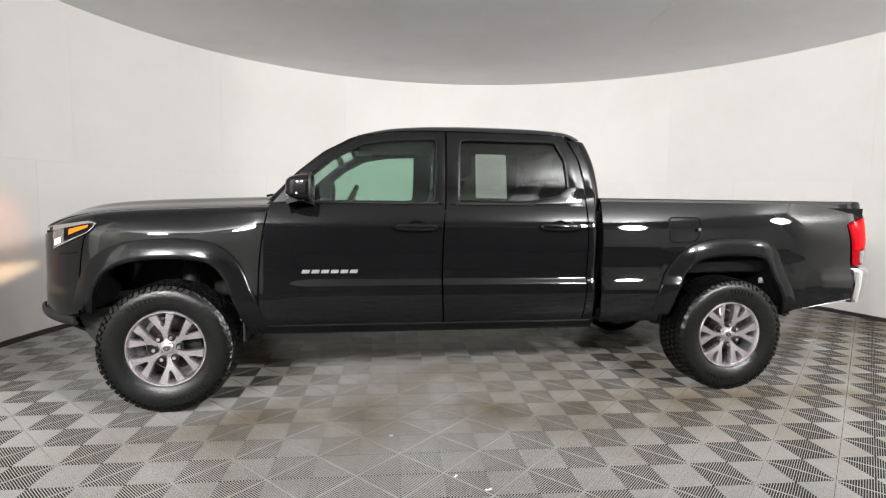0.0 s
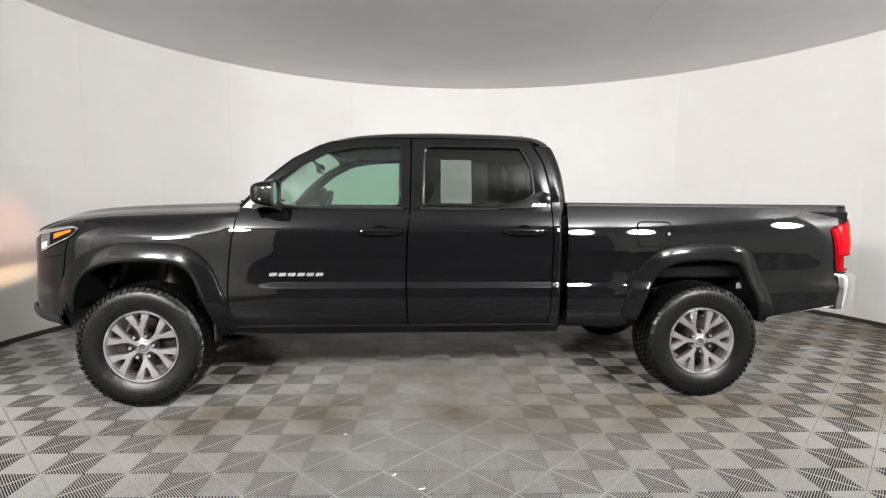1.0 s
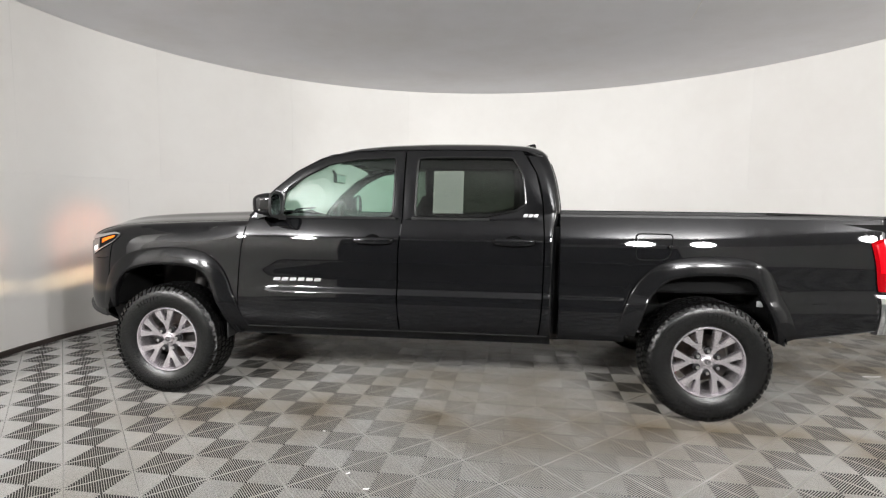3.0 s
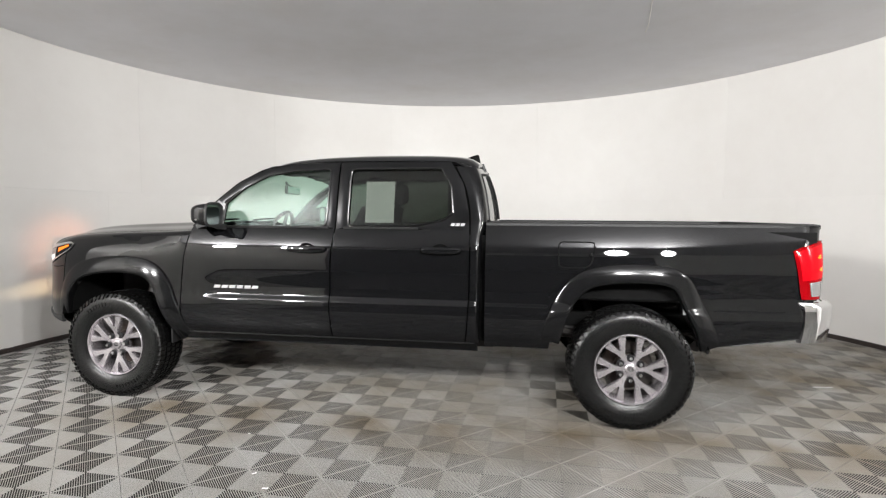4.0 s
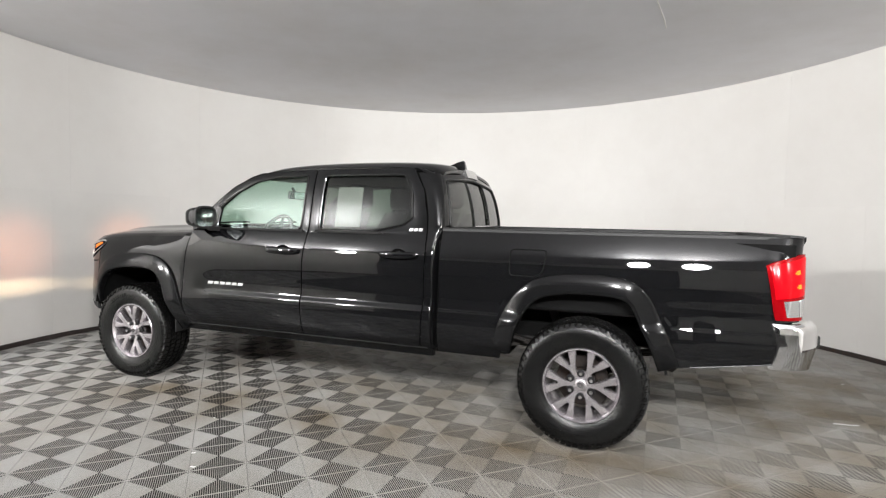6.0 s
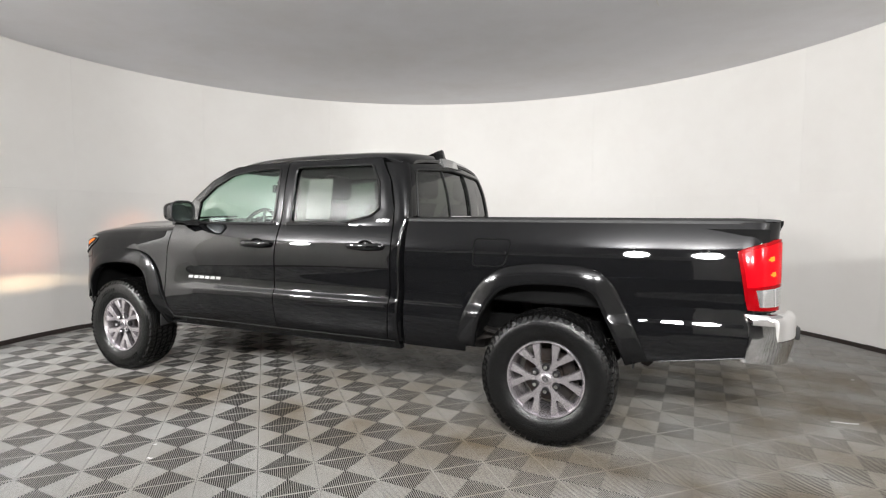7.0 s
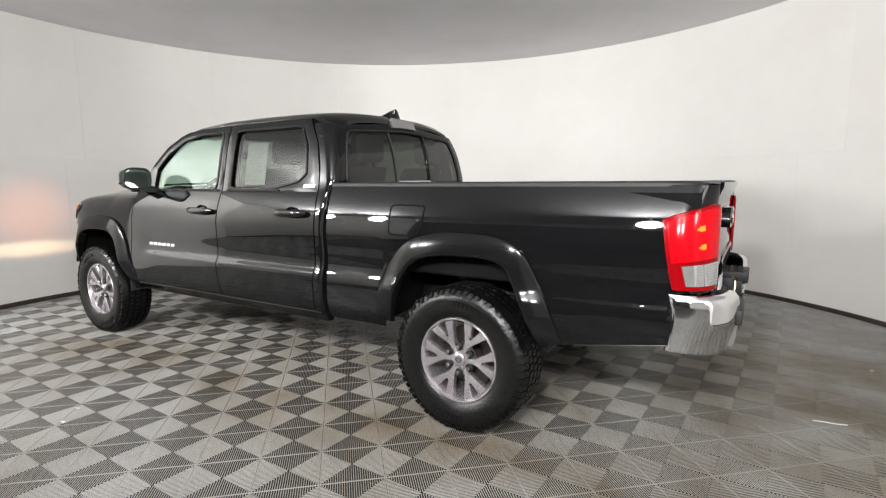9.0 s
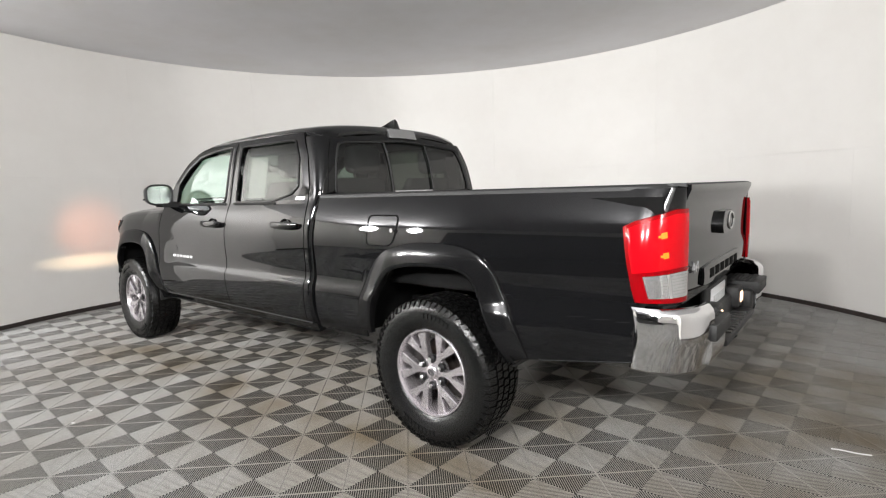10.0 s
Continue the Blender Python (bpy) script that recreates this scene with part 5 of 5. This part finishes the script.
part("engine_block", box("engine_block", -2.25, -1.3, -0.3, 0.3, 0.42, 1.0, FRAME, 0.05), truck)
for x in (-0.95, 0.1, 0.95, 2.3):
    part("cross_member", mesh_of("cross_member", *tube([(x, -0.47, 0.44), (x, 0.47, 0.44)], 0.04, 6), FRAME), truck)
part("spare_wheel", mesh_of("spare_wheel", *(lambda m: ([(p[0] + 2.33, p[2], p[1] * 0.9 + 0.62) for p in m[0]], m[1]))(tyre_mesh()), RUBBER), truck)

# cabin
part("cabin_floor", box("cabin_floor", -1.25, 0.80, -0.76, 0.76, 0.60, 0.63, TRIMGREY), truck)
part("dashboard", mesh_of("dashboard", *shell(12, 12, lambda u, v: (lerp(-1.24, -0.86, v) , lerp(-0.74, 0.74, u), 1.17 + 0.055 * math.sin(math.pi * v) - (0.25 * max(0, v - 0.8) / 0.2) + 0.03 * math.exp(-((lerp(-0.74, 0.74, u) + 0.37) / 0.16) ** 2)), lambda p: (0, 0, -1), 0.3), PLASTIC), truck)
part("centre_console", box("centre_console", -0.9, 0.0, -0.11, 0.11, 0.62, 0.92, PLASTIC, 0.03), truck)
sw = part("steering_wheel", None, truck, "black steering wheel")
sw.matrix_basis = pose(-0.79, -0.37, 1.175, 0, -65, 0)
part("wheel_rim", mesh_of("wheel_rim", *tube([(0.185 * math.cos(2 * math.pi * k / 36), 0.185 * math.sin(2 * math.pi * k / 36), 0) for k in range(36)], 0.016, 8, True), PLASTIC), sw)
bmw = bmesh.new()
box_bm(bmw, -0.07, 0.07, -0.08, 0.08, -0.05, -0.01, 0.02)
part("airbag_cover", from_bm("airbag_cover", bmw, TRIMGREY), sw)
for a in (0, math.pi, -math.pi / 2 + math.pi):
    part("wheel_arm", mesh_of("wheel_arm", *tube([(0.05 * math.sin(a), 0.05 * math.cos(a), -0.02), (0.18 * math.sin(a), 0.18 * math.cos(a), 0)], 0.014, 6), TRIMGREY), sw)
part("steering_column", mesh_of("steering_column", *tube([(-0.82, -0.37, 1.14), (-1.1, -0.37, 1.02)], 0.05, 10), PLASTIC), truck)
rv = part("inner_mirror", box("inner_mirror", -0.855, -0.825, -0.125, 0.125, 1.495, 1.565, PLASTIC, 0.012), truck, "black rear-view mirror")
part("mirror_glass", box("mirror_glass", -0.8245, -0.8225, -0.115, 0.115, 1.502, 1.558, MIRROR, 0.0), rv)
part("mirror_stem", mesh_of("mirror_stem", *tube([(-0.85, 0, 1.54), (-0.90, 0, 1.60)], 0.012, 8), PLASTIC), rv)
for y in (-0.4, 0.4):
    part("sun_visor", box("sun_visor", -0.74, -0.60, y - 0.17, y + 0.17, 1.628, 1.645, LINER, 0.006), truck)


def seat(x, y, w, bench=False):
    root = part("rear_seat" if bench else "front_seat", None, truck, "dark grey cloth seat")
    root.matrix_basis = pose(x, y, 0.63)

    def cushion(u, v):
        a = 2 * math.pi * v
        r = 0.9 + 0.1 * abs(math.cos(2 * a))
        return (lerp(-0.28, 0.24, u), 0.5 * w * math.cos(a) * r * (1 - 0.12 * (2 * u - 1) ** 4), 0.17 + 0.09 * math.sin(a) + 0.03 * (1 - u))
    part("seat_cushion", mesh_of("seat_cushion", *(lambda g: (g[0], g[1] + [tuple(range(17)), tuple(12 * 17 - 17 + k for k in range(16, -1, -1))]))(grid(12, 17, cushion)), CLOTH, 60), root)

    def back(u, v):
        a = 2 * math.pi * v
        z = lerp(0.18, 0.76, u)
        taper = 1 - 0.22 * u ** 3
        return (0.20 + 0.26 * u + 0.075 * math.sin(a) * (1 - 0.25 * u), 0.5 * w * taper * math.copysign(abs(math.cos(a)) ** 0.6, math.cos(a)), z)
    part("seat_back", mesh_of("seat_back", *(lambda g: (g[0], g[1] + [tuple(range(25)), tuple(12 * 25 - 25 + k for k in range(24, -1, -1))]))(grid(12, 25, back)), CLOTH, 60), root)
    hb = bmesh.new()
    box_bm(hb, 0.445, 0.555, -0.135, 0.135, 0.79, 0.975, 0.045, 4)
    hr = part("head_rest", from_bm("head_rest", hb, CLOTH, 60), root)
    for yy in (-0.06, 0.06):
        part("post", mesh_of("post", *tube([(0.47, yy, 0.72), (0.49, yy, 0.82)], 0.007, 6), STEEL), hr)
    return root


for y in (-0.37, 0.37):
    seat(-0.48, y, 0.50)
    seat(0.28, y, 0.62, True)

# the truck's own lights
for s in (-1, 1):
    amber = bpy.data.lights.new("marker_glow", "SPOT")
    amber.energy, amber.color, amber.spot_size, amber.spot_blend, amber.shadow_soft_size = 13, (1.0, 0.30, 0.12), radians(58), 1.0, 0.03
    ob = new("marker_glow", amber)
    ob.matrix_world = look((-2.73, s * 0.70 + 0.06, 1.0), (-3.67, s * 0.62 + 0.02, 0.96))
    low = bpy.data.lights.new("low_beam", "SPOT")
    low.energy, low.color, low.spot_size, low.spot_blend, low.shadow_soft_size = 36, (1.0, 0.74, 0.45), radians(72), 1.0, 0.02
    ob = new("low_beam", low)
    ob.matrix_world = look((-2.73, s * 0.62 + 0.06, 0.98), (-3.67, s * 0.62 - 0.02, 0.58)) @ Matrix.Diagonal((1, 0.15, 1, 1))

# ---- small litter on the floor ----


def scrap(x, y, length, width, turn, z=0.0):
    n = 8
    vs, fs = grid(n, 3, lambda u, v: ((u - 0.5) * length, (v - 0.5) * width, 0.0015 + 0.0015 * math.sin(u * 7)))
    vs2 = vs + [(p[0], p[1], p[2] - 0.0012) for p in vs]
    k = len(vs)
    fs2 = fs + [tuple(i + k for i in reversed(f)) for f in fs]
    ob = tagged(new("paper_scrap", mesh_of("paper_scrap", vs2, fs2, LITTER)), "tiny white scrap lying on the floor tiles", "litter", "scraps on the floor")
    ob.matrix_world = pose(x, y, z + 0.001, 0, 0, turn)


SCRAPS = [(-0.11, -1.872, 0.030, 0.012, 20), (-0.235, -1.745, 0.022, 0.011, 55), (-0.51, -1.30, 0.016, 0.010, 10), (3.455, 0.235, 0.155, 0.012, 10), (3.78, 1.32, 0.02, 0.012, 30)]
for sx, sy, ln, wd, tn in SCRAPS:
    scrap(sx, sy, ln, wd, tn)

# ---- wall panels: an upper and a lower row, with fine open seams ----
UPPER = [radians(a) for a in (-158.5, -130, -105, -80, -55, -21.5, 14.8, 46.0, 81.5, 112.2, 136, 159.8, 180.2, 201.5)]
LOWER = [radians(a) for a in (-158.5, -134, -110, -86, -62, -38, -21.5, 16.9, 34.6, 52.0, 69.4, 88, 108, 128, 148, 165, 183, 201.5)]
for seams, z0, z1 in ((UPPER, 1.5625, ROOM_H), (LOWER, 0.0, 1.5613)):
    for a, b in zip(seams, seams[1:]):
        part("wall_panel", mesh_of("wall_panel", *arc_plate(a + 0.00012, b - 0.00012, z0, z1, 0.0, 0.012, 16), WALL), wall)

# ---- floor of ribbed snap-together tiles ----
HALF, GRID_TURN, GRID_X, GRID_Y = 0.19991, radians(-2.47), -0.0091, 0.0833
SIDE = HALF * math.sqrt(2)
floor_ring = [oval(2 * math.pi * i / 120, 0.02) for i in range(120)]
floor = setting("floor", mesh_of("floor", [(*p, z) for z in (-0.0033, -0.06) for p in floor_ring], [tuple(range(120)), tuple(range(239, 119, -1))] + [(i, 120 + i, 120 + (i + 1) % 120, (i + 1) % 120) for i in range(120)], GAP_SHADE, smooth=False), "grey ribbed plastic tile floor in a checker pattern", "floor")

# unseen dark sheet, added so the lower bodywork mirrors a darker floor
dark_sheet = setting("floor_dark_sheet", mesh_of("floor_dark_sheet", *prism([(-2.4, -6.0), (4.0, -6.0), (4.0, -3.9), (1.6, -3.6), (-2.4, -3.6)], lambda p: (p[0], p[1], 0.004), (0, 0, -0.0035)), REFLECTED_FLOOR, smooth=False), "unseen dark floor sheet added for the truck's reflections", "floor mat")


def tile_geometry():
    """One tile: a border, two diagonals, and in each quarter ribs that run towards its outer edge."""
    vs, fs = [], []
    h = SIDE / 2 - 0.0010

    def slab(quad, z0=-0.0030, z1=0.0):
        k = len(vs)
        vs.extend([(x, y, z1) for x, y in quad])
        vs.extend([(x, y, z0) for x, y in quad])
        fs.append((k, k + 1, k + 2, k + 3))
        for i in range(4):
            fs.append((k + i, k + 4 + i, k + 4 + (i + 1) % 4, k + (i + 1) % 4))
    bw, rib, count = 0.0012, 0.0026, 28
    pitch = (2 * h - 2 * bw) / count
    for q in range(4):
        c, s = (1, 0, -1, 0)[q], (0, 1, 0, -1)[q]
        turn = lambda p: (p[0] * c - p[1] * s, p[0] * s + p[1] * c)
        slab([turn(p) for p in ((h, -h), (h, h), (h - bw, h - bw), (h - bw, -h + bw))])
        for i in range(count):
            m = -h + bw + (i + 0.5) * pitch
            inner = abs(m) + 0.0012
            if inner > h - bw - 0.002:
                continue
            a, b = m - rib / 2, m + rib / 2
            slab([turn(p) for p in ((inner, a), (h - bw, a), (h - bw, b), (inner, b))])
    return vs, fs


TILE_V, TILE_F = tile_geometry()
tile_me = bpy.data.meshes.new("floor_tile")
tile_me.from_pydata(TILE_V, [], TILE_F)
tile_me.materials.append(TILE)
edge = [Vector(oval(2 * math.pi * i / 240, 0.17)) for i in range(240)]


def in_room(x, y):
    odd = False
    for p, q in zip(edge, edge[1:] + edge[:1]):
        if (p.y > y) != (q.y > y) and x < p.x + (y - p.y) / (q.y - p.y) * (q.x - p.x):
            odd = not odd
    return odd


spots = []
for i in range(-40, 41):
    for j in range(-40, 41):
        u, v = (i + 0.5) * 2 * HALF, (j + 0.5) * 2 * HALF
        bx, by = (u + v) / 2, (u - v) / 2
        c, s = math.cos(GRID_TURN), math.sin(GRID_TURN)
        x, y = bx * c - by * s + GRID_X, bx * s + by * c + GRID_Y
        if in_room(x, y) and (y > -3.9 or x < -2.1 or x > 1.3):
            spots.append((x, y))
turn_z = GRID_TURN + radians(45)
near = sorted(spots, key=lambda p: (p[0] - 1.3) ** 2 * 0.45 + (p[1] + 1.5) ** 2)[:300]
chosen = set(near)
for x, y in near:
    ob = part("floor_tile", tile_me, floor)
    ob.matrix_basis = Matrix.Translation((x, y, 0)) @ Matrix.Rotation(turn_z, 4, "Z")
rest = [p for p in spots if p not in chosen]
tv = np.array(TILE_V)
c, s = math.cos(turn_z), math.sin(turn_z)
tv = np.c_[tv[:, 0] * c - tv[:, 1] * s, tv[:, 0] * s + tv[:, 1] * c, tv[:, 2]]
tf = np.array(TILE_F)
all_v = np.concatenate([tv + np.array((x, y, 0)) for x, y in rest])
all_f = np.concatenate([tf + k * len(tv) for k in range(len(rest))])
rest_me = bpy.data.meshes.new("outer_tiles")
rest_me.from_pydata(all_v.tolist(), [], all_f.tolist())
rest_me.materials.append(TILE)
tagged(part("outer_tiles", rest_me, floor), kind="stuff")
